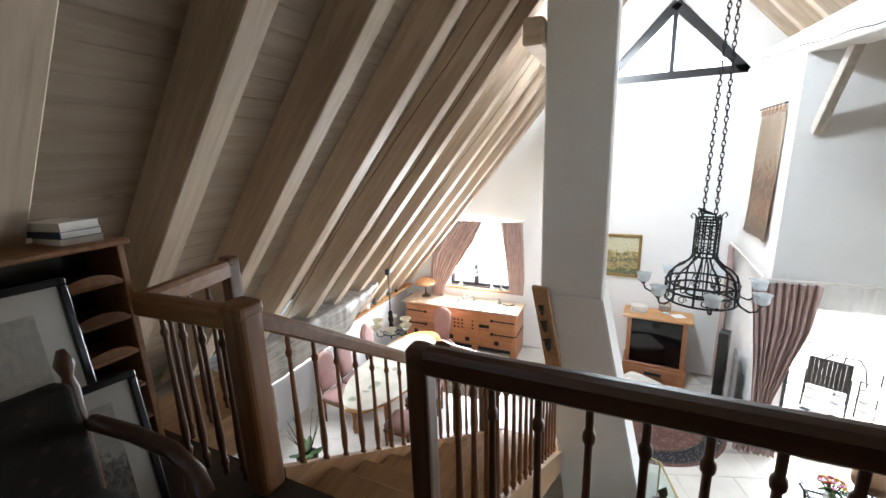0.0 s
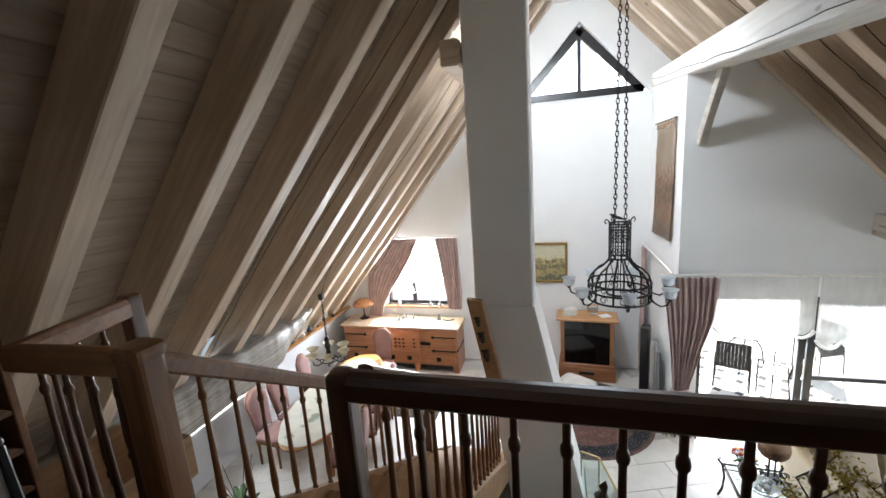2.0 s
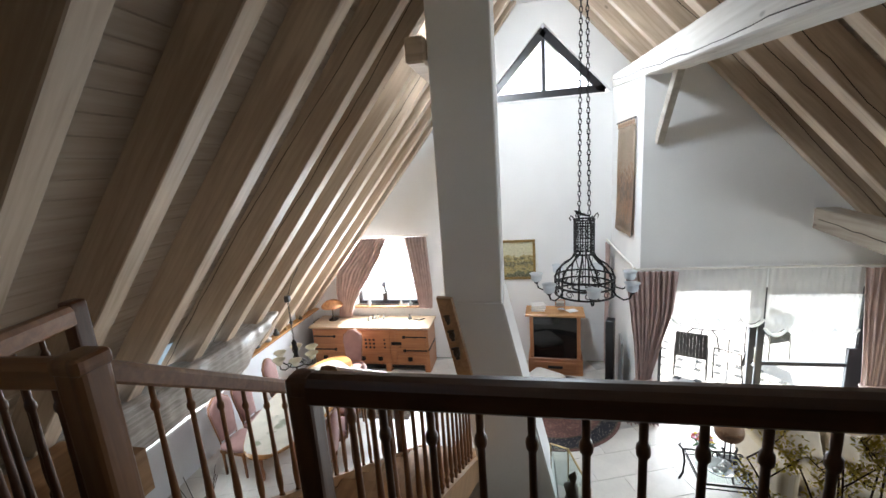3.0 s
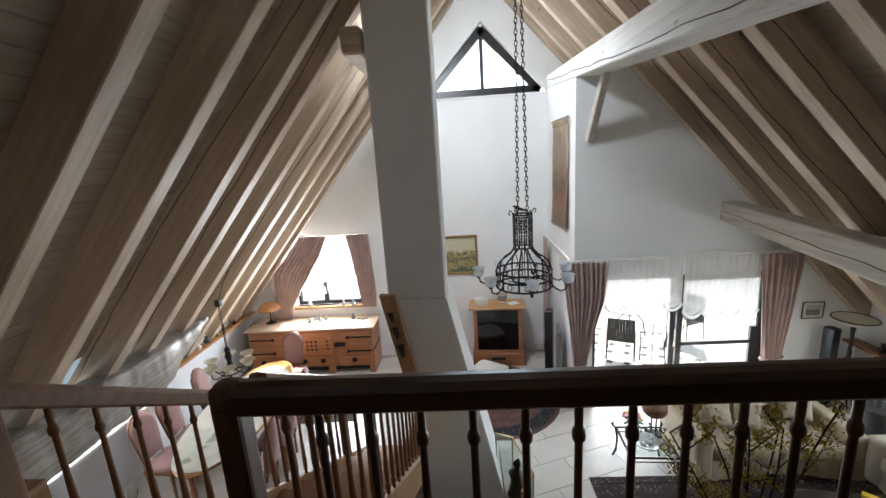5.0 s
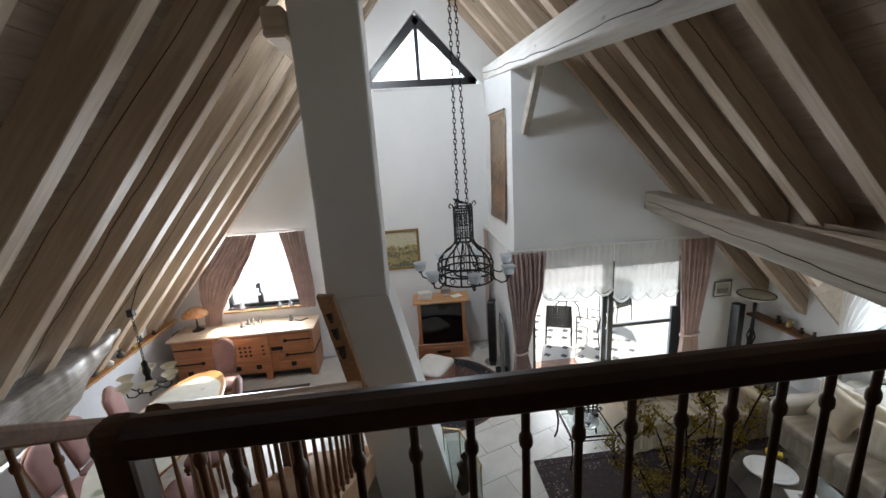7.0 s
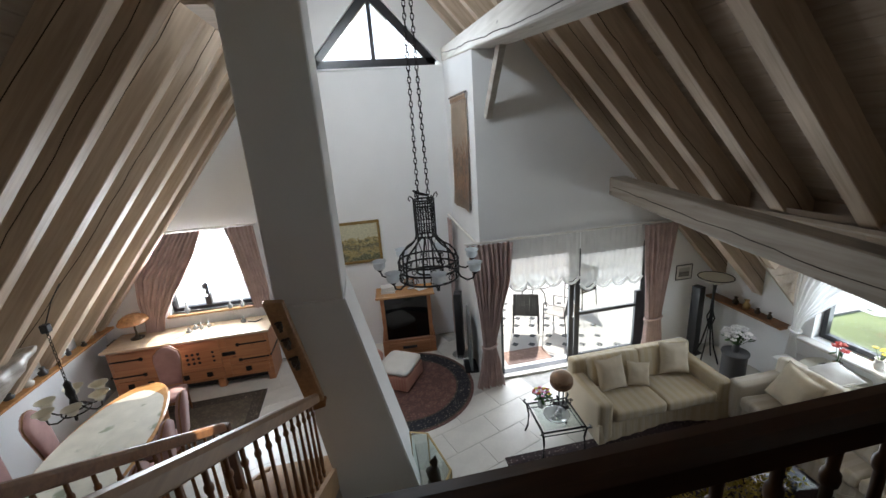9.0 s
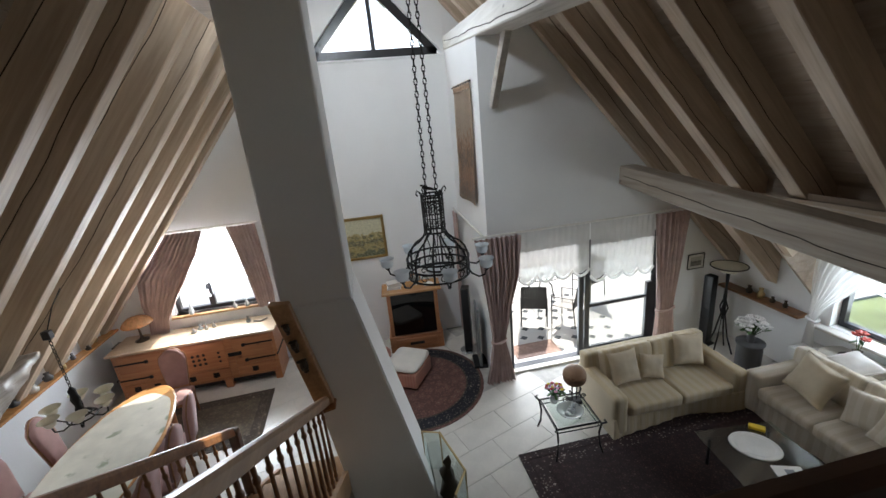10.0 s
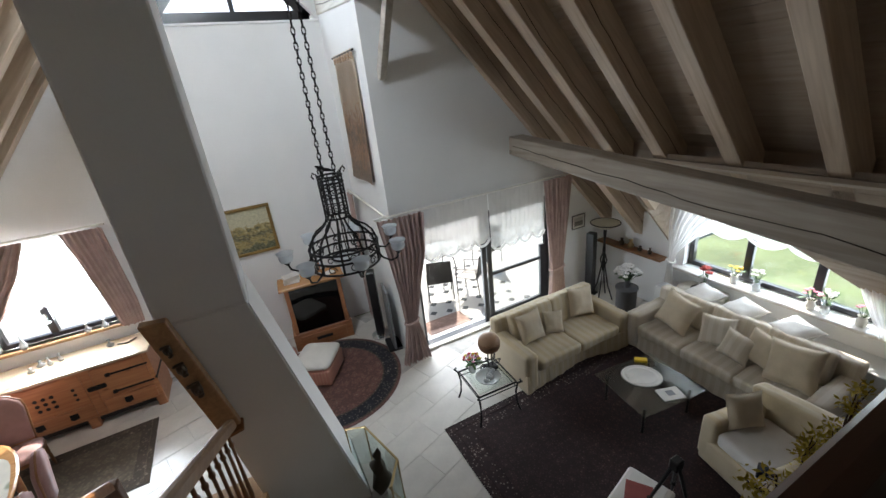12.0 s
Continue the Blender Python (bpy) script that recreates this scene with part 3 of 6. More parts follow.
# a hewn trunk under the west rafters that thins out towards its northern end
bm, rings = bm_(), []
for i in range(200):
    y = -10.2 + 7.85 * i / 199
    thin = max(0.0, (y + 3.7) / 1.35) ** 1.3
    z0, z1, x0, x1 = 1.42 + 0.5 * thin, 2.0 - 0.03 * thin, -4.98, -4.50 - 0.14 * thin
    ring = []
    for k in range(16):
        a = 2 * math.pi * k / 16
        c, s = math.cos(a), math.sin(a)
        ring.append(bm.verts.new(((x0 + x1) / 2 + (x1 - x0) / 2 * math.copysign(abs(c) ** 0.4, c), y, (z0 + z1) / 2 + (z1 - z0) / 2 * math.copysign(abs(s) ** 0.4, s))))
    rings.append(ring)
for r0, r1 in zip(rings, rings[1:]):
    for k in range(16):
        bm.faces.new((r0[k], r0[(k + 1) % 16], r1[(k + 1) % 16], r1[k]))
bm.faces.new(rings[0][::-1]), bm.faces.new(rings[-1])
lumpy(bm, 0.035, 2.1), lumpy(bm, 0.022, 7.0, 4), lumpy(bm, 0.012, 19.0, 9)
solo("hewn_purlin", bm, ROUGHBEAM, "rough hewn weathered whitewashed timber under the rafters", "beam", smooth=True, kind="structure")
# brace from the terrace wall up to the purlin
bm = bm_()
foot, head = Vector((1.42, -1.93, 4.33)), Vector((1.52, -2.40, 5.32))
box(bm, -0.05, 0.05, -0.05, 0.05, -(head - foot).length, 0, bev=0.006)
solo("brace", bm, BEAM, "whitewashed timber brace under the purlin", "beam", look(foot, head), kind="structure")

# chimney: square shaft on a flaring hood
bm = bm_()
box(bm, -1.38, -0.73, -3.9, -3.2, 2.68, 7.3, bev=0.015)
structure("chimney", bm, CHIMNEY, "smooth grey-white plastered chimney shaft", "chimney")
bm = bm_()
lo = [bm.verts.new(p) for p in ((-1.02, -3.98, 0), (-0.14, -3.98, 0), (-0.14, -3.1, 0), (-1.02, -3.1, 0))]
hi = [bm.verts.new(p) for p in ((-1.385, -3.905, 2.68), (-0.725, -3.905, 2.68), (-0.725, -3.15, 2.68), (-1.385, -3.15, 2.68))]
bm.faces.new(lo[::-1]), bm.faces.new(hi)
for i in range(4):
    j = (i + 1) % 4
    bm.faces.new((lo[i], lo[j], hi[j], hi[i]))
bmesh.ops.bevel(bm, geom=list(bm.edges), offset=0.015, segments=2, affect="EDGES")
structure("chimney_hood", bm, CHIMNEY, "plastered fireplace hood widening towards the floor", "chimney")
bm = bx(-0.155, 0.02, -4.05, -3.2, 0.0, 0.16, bev=0.01)
structure("hearth", bm, GROUT, "low grey stone hearth at the fireplace", "hearth")

# ---- windows ----


def window_bar(bm, pts, w, d):
    for a, b in zip(pts, pts[1:]):
        a, b = Vector(a), Vector(b)
        u = (b - a).normalized()
        m = Matrix((u, Vector((0, 1, 0)), u.cross(Vector((0, 1, 0))))).transposed().to_4x4()
        m.translation = a
        box(bm, -w * 0.2, (b - a).length + w * 0.2, -d / 2, d / 2, -w / 2, w / 2, m=m)
    return bm


w1 = thing("window_1", pose(0, 0.16, 0), "triangular gable window with a dark frame and one mullion", "window", kind="structure")
part("window_frame", window_bar(bm_(), [(-1.07, 0, 5.42), (1.07, 0, 5.42), (0, 0, 6.54), (-1.07, 0, 5.42)], 0.155, 0.10), FRAME_DARK, w1, "dark frame")
part("mullion", bx(-0.035, 0.035, -0.04, 0.04, 5.42, 6.5), FRAME_DARK, w1)
for s in (-1, 1):
    pane = part("pane", prism(bm_(), [(0.0, 5.40), (s * 1.12, 5.40), (0.0, 6.56)], 1, -0.008, 0.008), GLASS, w1)
    pane.visible_shadow = False
structure("window_sill", bx(-1.21, 1.21, -0.03, 0.1, 5.315, 5.345, bev=0.004), PLASTER, "thin white sill under the gable window", "sill")


def rect_window(name, at, w, z0, z1, bars, label):
    """A dark framed window across its own x axis."""
    e = thing(name, at, label, "window", kind="structure")
    bm = bm_()
    f = 0.07
    box(bm, -w / 2, w / 2, -0.04, 0.04, z0, z0 + f), box(bm, -w / 2, w / 2, -0.04, 0.04, z1 - f, z1)
    box(bm, -w / 2, -w / 2 + f, -0.039, 0.039, z0 + f, z1 - f), box(bm, w / 2 - f, w / 2, -0.039, 0.039, z0 + f, z1 - f)
    part("window_frame", bm, FRAME_DARK, e, "dark frame")
    xs = [-w / 2 + f] + list(bars) + [w / 2 - f]
    for b in bars:
        part("mullion", bx(b - 0.05, b + 0.05, -0.035, 0.035, z0 + f, z1 - f, bev=0.004), FRAME_DARK, e)
    for a, b in zip(xs, xs[1:]):
        p = part("pane", bx(a, b, -0.006, 0.006, z0 + f, z1 - f), GLASS, e)
        p.visible_shadow = False
    return e


w2 = rect_window("window_2", pose(-3.515, 0.17, 0), 1.46, 1.25, 2.71, [-0.1], "dark framed window over the sideboard, bright daylight outside")
part("handle", bx(-0.12, -0.09, -0.075, -0.035, 1.50, 1.65, bev=0.005), SILVER, w2)
structure("window_sill", bx(-4.3, -2.73, -0.06, 0.12, 1.205, 1.25, bev=0.008), OAK_L, "pale wooden window sill", "sill")
rect_window("window_3", pose(5.78, -4.91, 0, rz=90), 2.56, 0.99, 2.19, [-0.42, 0.42], "long dark framed dormer window facing the garden")
structure("window_sill", bx(5.47, 5.72, -6.3, -3.5, 0.93, 0.975, bev=0.01), STONE, "pale stone window sill with plants", "sill")


def roof_window(name, x0, x1, y0, y1, bars, label, fill=GLASS):
    """A roof light in the west slope, lying in its plane."""
    ang = math.atan(1.2)
    up = 0.42 / math.cos(ang)
    e = thing(name, Matrix.Translation((-x0, y0, zl(-x0) + up)) @ pose(0, 0, 0, 0, 180 - math.degrees(ang), 0), label, "window", kind="structure")
    n, w = (x1 - x0) / math.cos(ang), y1 - y0
    bm = bm_()
    for a, b, c, d in ((0, n, 0, 0.06), (0, n, w - 0.06, w), (0, 0.06, 0.06, w - 0.06), (n - 0.06, n, 0.06, w - 0.06)):
        box(bm, a, b, c, d, -0.04, 0.04)
    part("window_frame", bm, FRAME_DARK, e)
    for k in range(1, bars + 1):
        part("mullion", bx(0.06, n - 0.06, w * k / (bars + 1) - 0.03, w * k / (bars + 1) + 0.03, -0.035, 0.035), FRAME_DARK, e)
    pane = part("pane", bx(0.06, n - 0.06, 0.06, w - 0.06, -0.004, 0.004), fill, e)
    pane.visible_shadow = fill is not GLASS
    return e


# unseen behind the chimney, added to go with the north wall's fill lamp
roof_window("added_window_4", 1.0, 1.8, TOP_Y[0], TOP_Y[1], 0, "small unseen roof window added high in the west slope")
roof_window("window_5", 4.86, 5.36, LOW_Y[0], LOW_Y[1], 1, "low strip roof window with frosted panes above the knee wall", FROST)

# terrace door: fixed leaf, sliding leaf standing half open
d = thing("door_1", pose(0, -1.78, 0), "wide dark framed sliding terrace door, one leaf slid open", "door", kind="structure")
part("door_frame", box(box(box(box(bm_(), 1.53, 1.60, -0.06, 0.06, 0.0, 2.19), 4.34, 4.41, -0.06, 0.06, 0.0, 2.19), 1.6, 4.34, -0.06, 0.06, 2.12, 2.19), 1.6, 4.34, -0.06, 0.06, 0.0, 0.035), FRAME_DARK, d)
for x0, x1, y in ((2.92, 4.33, 0.025), (2.8, 3.0, -0.035)):
    leaf = part("door_leaf", box(box(box(box(bm_(), x0, x0 + 0.09, y - 0.025, y + 0.025, 0.04, 2.11), x1 - 0.09, x1, y - 0.025, y + 0.025, 0.04, 2.11), x0 + 0.09, x1 - 0.09, y - 0.025, y + 0.025, 0.04, 0.13), x0 + 0.09, x1 - 0.09, y - 0.025, y + 0.025, 2.03, 2.11), FRAME_DARK, d)
    if x1 - x0 > 0.5:
        part("crossbar", bx(x0 + 0.09, x1 - 0.09, y - 0.02, y + 0.02, 0.90, 0.96), FRAME_DARK, leaf)
        part("stile_box", bx(x1 - 0.2, x1 - 0.09, y - 0.03, y + 0.02, 0.13, 1.2), FRAME_DARK, leaf)
        g = part("pane", bx(x0 + 0.09, x1 - 0.09, y - 0.006, y + 0.006, 0.13, 2.03), GLASS, leaf)
        g.visible_shadow = False
part("handle", tube(bm_(), [(2.86, -0.10, 0.95), (2.86, -0.12, 1.0), (2.86, -0.12, 1.2), (2.86, -0.10, 1.25)], 0.012), SILVER, d)
part("threshold", bx(1.53, 4.41, -0.17, 0.16, 0.002, 0.03, bev=0.006), STONE, d, "pale stone threshold")

# ---- outside ----
ground = structure("ground", bx(-60, 90, -60, 90, -0.4, -0.06), LAWN, "mown green lawn", "lawn")
structure("terrace", bx(1.41, 16, -1.76, 7.9, -0.30, -0.02), PAVE, "pale sunlit terrace paving with small dark insets", "terrace")
for i in range(8):
    for j in range(7):
        solo("paving_inset", bx(-0.055, 0.055, -0.055, 0.055, -0.03, -0.014, m=pose(1.70 + i * 0.31 + (j % 2) * 0.155, -1.2 + j * 0.42 - 0.1 * i, 0, rz=45)), INSET, "small dark diamond paving inset", "paving", group="terrace insets", kind="structure")
# added over the lawn so that the sideboard window looks out on white
structure("bright_paving", bx(-16, 0.59, 0.36, 22, -0.30, -0.03), PAVE, "pale paving added to whiten the view outside the window", "paving")
# never in view: added to keep direct sun off the floor inside the door
structure("terrace_roof", bx(1.52, 6.6, -1.64, 1.6, 2.75, 2.9), BEAM, "unseen timber eave added to shade the terrace door", "roof")
structure("hedge_wall", bx(-4, 18, 8.0, 8.25, -0.1, 1.9), PLASTER, "pale garden wall beyond the terrace", "wall")


def hedge(name, x0, x1, y0, y1, h, n, seed, label):
    rnd, bm = random.Random(seed), bm_()
    for _ in range(n):
        c = Vector((rnd.uniform(x0, x1), rnd.uniform(y0, y1), -0.05 + h * rnd.random() ** 0.7))
        q = Euler((rnd.uniform(0, 6), rnd.uniform(0, 6), rnd.uniform(0, 6))).to_matrix()
        s = rnd.uniform(0.10, 0.24)
        bm.faces.new([bm.verts.new(c + q @ Vector(p) * s) for p in ((-1, 0, 0), (0, -0.45, 0.1), (1, 0, 0), (0, 0.45, 0.1))])
    return solo(name, bm, LEAF, label, "hedge", kind="stuff")


hedge("hedge", 13.0, 14.5, -14, 4, 1.8, 3500, 3, "leafy green garden hedge beyond the lawn")
hedge("hedge", -3.6, -2.6, 3.0, 3.8, 1.9, 260, 5, "leafy green shrubs outside the window")

# ---- floors ----
structure("floor", box(bx(-5.7, 5.9, -10.5, -1.78, -0.25, -0.012), -5.7, 1.4, -1.78, -0.001, -0.25, -0.012), GROUT, "pale limestone tiled floor", "floor")
structure("upper_floor", bx(-5.0, 5.2, -10.2, -7.02, 2.38, 2.66), CARPET, "dark carpeted upper landing floor", "floor")

# ---- stairs and balustrades ----
FL = 2.66
BAL = [(0.0131, 0), (0.0131, 0.05), (0.0197, 0.06), (0.0197, 0.085), (0.0123, 0.10), (0.0180, 0.16), (0.0197, 0.22), (0.0156, 0.34), (0.0119, 0.56),
       (0.0111, 0.68), (0.0111, 0.755), (0.0172, 0.765), (0.0189, 0.78), (0.0172, 0.795), (0.0115, 0.805), (0.0119, 0.85), (0.0107, 0.90)]


def baluster_mesh(h):
    return to_mesh("baluster", lathe(bm_(), [(r, z * h / 0.9) for r, z in BAL], 10), OAK_V if h > 0.825 else OAK_MV, True)


BAL_FULL, BAL_STAIR = baluster_mesh(0.86), baluster_mesh(0.82)


def baluster(parent, x, y, z, me):
    o = new("baluster", me)
    o.parent = parent
    o.matrix_basis = pose(x, y, z, rz=17 * (x + y) * 10)
    return o


def rail_mesh(pts, w=0.075, h=0.115):
    """A handrail with rounded shoulders along a line of points."""
    prof = [(-w / 2, 0.012), (-w / 2 + 0.012, 0), (w / 2 - 0.012, 0), (w / 2, 0.012), (w / 2, h * 0.72), (w * 0.33, h * 0.95), (0, h), (-w * 0.33, h * 0.95), (-w / 2, h * 0.72)]
    bm, rings, pts = bm_(), [], [Vector(p) for p in pts]
    for i, p in enumerate(pts):
        d = pts[min(i + 1, len(pts) - 1)] - pts[max(0, i - 1)]
        a = Vector((d.y, -d.x, 0)).normalized()
        rings.append([bm.verts.new(p + a * u + Vector((0, 0, v))) for u, v in prof])
    for r0, r1 in zip(rings, rings[1:]):
        for k in range(len(prof)):
            j = (k + 1) % len(prof)
            bm.faces.new((r0[k], r0[j], r1[j], r1[k]))
    bm.faces.new(rings[0]), bm.faces.new(rings[-1][::-1])
    bmesh.ops.recalc_face_normals(bm, faces=bm.faces)
    return bm


def newel_mesh(h, r=0.05, soft=0.014):
    bm = bx(-r, r, -r, r, 0, h - 0.02, bev=soft, seg=2 if soft < 0.03 else 5)
    box(bm, -r - 0.004, r + 0.004, -r - 0.004, r + 0.004, h - 0.06, h + 0.012, bev=0.03, seg=3)
    return bm


front = thing("balustrade", pose(0, 0, 0), "dark oak landing balustrade with turned balusters", "balustrade")
part("handrail", rail_mesh([(-1.12, -7.17, 3.525), (0.5, -7.17, 3.525), (5.1, -7.17, 3.525)], 0.08, 0.09), OAK, front, "dark polished oak handrail")
part("newel", newel_mesh(0.945, 0.038), OAK_V, front, at=pose(-1.15, -7.17, FL))
part("bottom_rail", bx(-1.1, 5.1, -7.205, -7.135, FL, FL + 0.035, bev=0.005), OAK, front)
for i in range(42):
    baluster(front, -0.905 + 0.1415 * i, -7.17, FL + 0.02, BAL_FULL)
structure("landing_edge", bx(-1.16, 5.2, -7.02, -6.985, 2.34, 2.675, bev=0.004), OAK, "dark oak fascia along the landing edge", "trim")

# straight flight between two strings
NR, RISE, GO = 14, 2.66 / 14, 0.298
stair = thing("staircase", pose(0, 0, 0), "straight oak staircase with closed strings and turned balusters", "staircase", kind="structure")
for i in range(NR - 1):
    z = FL - (i + 1) * RISE
    y = -7.02 + i * GO
    part("tread", bx(-2.03, -1.12, y - 0.02, y + GO + 0.025, z - 0.04, z, bev=0.008), OAK_L, stair)
    part("riser", bx(-2.03, -1.12, y - 0.005, y + 0.012, z, z + RISE - 0.04), OAK_L, stair)
for x in (-2.06, -1.10):
    prism_b = prism(bm_(), [(-7.02, FL + 0.06), (-7.02, FL - 0.30), (-3.22, 0.0), (-3.08, 0.0), (-3.08, 0.16)], 0, x - 0.025, x + 0.025)
    part("string", prism_b, OAK_L, stair, "pale oak stair string")


def flight_rail(x, y0, y1, z0, slope, bow, label, gap=0.15, first=0.11, fill=OAK_L):
    e = thing("stair_rail", pose(0, 0, 0), label, "handrail")
    pts = []
    for k in range(15):
        f = k / 14
        y = y0 + (y1 - y0) * f
        pts.append((x + bow * math.sin(math.pi * f), y, z0 - slope * (y - y0)))
    part("handrail", rail_mesh(pts, 0.07, 0.105), fill, e)
    n = int((y1 - y0) / gap)
    for k in range(n):
        y = y0 + first + k * gap
        if y < y1 - 0.03:
            f = (y - y0) / (y1 - y0)
            baluster(e, x + bow * math.sin(math.pi * f), y, z0 - slope * (y - y0) - 0.80, BAL_STAIR)
    return e


lr = flight_rail(-2.06, -7.05, -4.0, 3.475, 0.655, 0.0, "brown oak stair handrail with turned balusters on the wall side", 0.168, 0.17, OAK_M)
part("newel", newel_mesh(0.955, 0.066, 0.045), OAK_MV, lr, at=pose(-2.07, -7.10, FL), label="brown oak newel post")
part("newel", newel_mesh(0.95, 0.045), OAK_V, lr, at=pose(-2.06, -3.95, 0.56), label="dark oak newel post")
rr = flight_rail(-1.10, -7.1, -4.22, 3.50, 0.60, 0.0, "pale oak stair handrail with turned balusters ending at the chimney", 0.17, fill=OAK_S)
guard = thing("balustrade", pose(0, 0, 0), "oak guard rail round the stair head", "balustrade")
part("handrail", rail_mesh([(-2.1, -7.10, 3.49), (-2.74, -7.14, 3.49)], 0.08, 0.115), OAK_M, guard)
part("handrail", rail_mesh([(-2.74, -7.14, 3.49), (-2.90, -6.55, 3.49)], 0.08, 0.115), OAK_M, guard)
part("newel", newel_mesh(0.95, 0.045), OAK_V, guard, at=pose(-2.92, -6.5, FL))
for k in range(4):
    baluster(guard, -2.22 - 0.13 * k, -7.105 - 0.008 * k, FL, BAL_FULL)
for k in range(3):
    baluster(guard, -2.78 - 0.035 * k, -7.0 + 0.14 * k, FL, BAL_FULL)
structure("upper_floor", bx(-3.4, -2.76, -7.02, -6.43, 2.38, 2.66), OAK_L, "wooden landing beside the stair head", "floor")

# mask board on the chimney's side
e = thing("mask_board", pose(-1.15, -3.96, 1.62, ry=-11), "oak wall board with three small carved masks", "wall decoration")
bm = bx(-0.085, 0.085, -0.05, 0.04, 0, 1.19, bev=0.006)
for v in bm.verts:
    if v.co.z > 1.0:
        v.co.z -= (v.co.x + 0.085) * 0.30
part("board", bm, OAK_L, e)
part("foot", bx(-0.10, 0.10, -0.12, 0.04, -0.03, 0.0, bev=0.006), OAK_M, e)
for z, k in ((0.52, 1.0), (0.74, 0.9), (0.93, 0.75)):
    m = pose(-0.01, -0.075, z)
    bm = puff(bm_(), 0.075 * k, 0.075 * k, 0.11 * k, 0.85, m)
    puff(bm, 0.10 * k, 0.04 * k, 0.035 * k, 0.9, m @ pose(0, -0.01, 0.055 * k), 12, 6)
    puff(bm, 0.025 * k, 0.05 * k, 0.04 * k, 0.9, m @ pose(0, -0.035 * k, 0.0), 8, 6)
    puff(bm, 0.05 * k, 0.05 * k, 0.04 * k, 0.9, m @ pose(0, -0.005, -0.06 * k), 10, 6)
    part("mask", lumpy(bm, 0.006, 30, z), BRONZE, e, "small dark carved mask", True)

# ---- upstairs corner ----
e = thing("bookcase", pose(-2.82, -7.12, FL), "oak letter bookcase with scalloped pigeonholes", "bookcase")
part("side_panel", bx(-0.32, 0.0, -0.03, 0.0, 0, 1.18, bev=0.004), OAK_M, e)
part("side_panel", bx(-0.32, 0.0, -1.3, -1.27, 0, 1.18, bev=0.004), OAK_M, e)
part("top_board", bx(-0.34, 0.03, -1.32, 0.02, 1.18, 1.21, bev=0.008), OAK_M, e)
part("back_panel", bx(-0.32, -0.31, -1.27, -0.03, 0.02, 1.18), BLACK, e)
for k in range(6):
    z = 0.04 + k * 0.19
    part("shelf", bx(-0.31, -0.01, -1.27, -0.03, z, z + 0.018), OAK_M, e)
    bm = bm_()
    outline = [(-1.27 + 1.24 * i / 40, z + 0.018 + 0.045 * abs(math.sin(i / 40 * math.pi * 5)) ** 0.6) for i in range(41)]
    for (ya, za), (yb, zb) in zip(outline, outline[1:]):
        prism(bm, [(ya, z + 0.017), (yb, z + 0.017), (yb, zb), (ya, za)], 0, -0.03, -0.015)
    part("scalloped_rail", bm, OAK_M, e)


def book(at, w, d, h, cover, label="closed hardback book"):
    e = thing("book", at, label, "book", group="books")
    bm = bx(-w / 2, w / 2, -d / 2, d / 2, 0, 0.003)
    box(bm, -w / 2, w / 2, -d / 2, d / 2, h - 0.003, h), box(bm, -w / 2 - 0.001, -w / 2 + 0.003, -d / 2, d / 2, 0.002, h - 0.002)
    part("cover", bm, cover, e)
    part("page_block", bx(-w / 2 + 0.004, w / 2 - 0.005, -d / 2 + 0.004, d / 2 - 0.004, 0.003, h - 0.003), PAPER, e)


for k, (h, c) in enumerate(((0.03, PAPER), (0.035, BOOK_BLUE), (0.04, PAPER))):
    book(pose(-3.0, -7.25 - 0.01 * k, FL + 1.21 + (0, 0.03, 0.065)[k], rz=90 + 5 * k), 0.17, 0.26, h, c, "closed hardback book stacked on the bookcase")


def framed(name, at, w, h, frame_mat, art, label, depth=0.03, border=0.03, mount=None):
    """A picture in a bevelled frame, in its own xz plane, facing -y."""
    e = thing(name, at, label, "picture")
    bm = bm_()
    for x0, x1, z0, z1 in ((0, w, 0, border), (0, w, h - border, h), (0, border, border, h - border), (w - border, w, border, h - border)):
        box(bm, x0, x1, -depth, 0, z0, z1, bev=0.006)
    part("frame", bm, frame_mat, e)
    if mount:
        part("mount", bx(border, w - border, -0.012, -0.006, border, h - border), PAPER, e)
        part("print", bx(mount, w - mount, -0.016, -0.012, mount, h - mount), art, e)
    else:
        part("canvas", bx(border, w - border, -0.014, -0.004, border, h - border), art, e)
    return e


framed("framed_print", pose(-2.56, -8.15, FL, rx=-7, rz=86), 0.70, 1.13, BLACK, ETCHING, "black framed print leaning on the bookcase", mount=0.12)
framed("framed_print", pose(-2.42, -7.86, FL, rx=-9, rz=80), 0.48, 0.72, BLACK, ETCHING, "small black framed print leaning on the bookcase", mount=0.1)
e = thing("armchair", pose(-1.98, -7.90, FL, rz=-88), "dark carved wooden armchair with floral upholstery", "armchair")
part("seat", puff(bm_(), 0.56, 0.54, 0.16, 0.4, pose(0, 0, 0.42)), FLORAL, e, smooth=True)
part("backrest", lumpy(rbox(0.52, 0.11, 0.52, 0.035, pose(0, -0.24, 0.60, rx=8)), 0.008, 6), FLORAL, e, smooth=True)
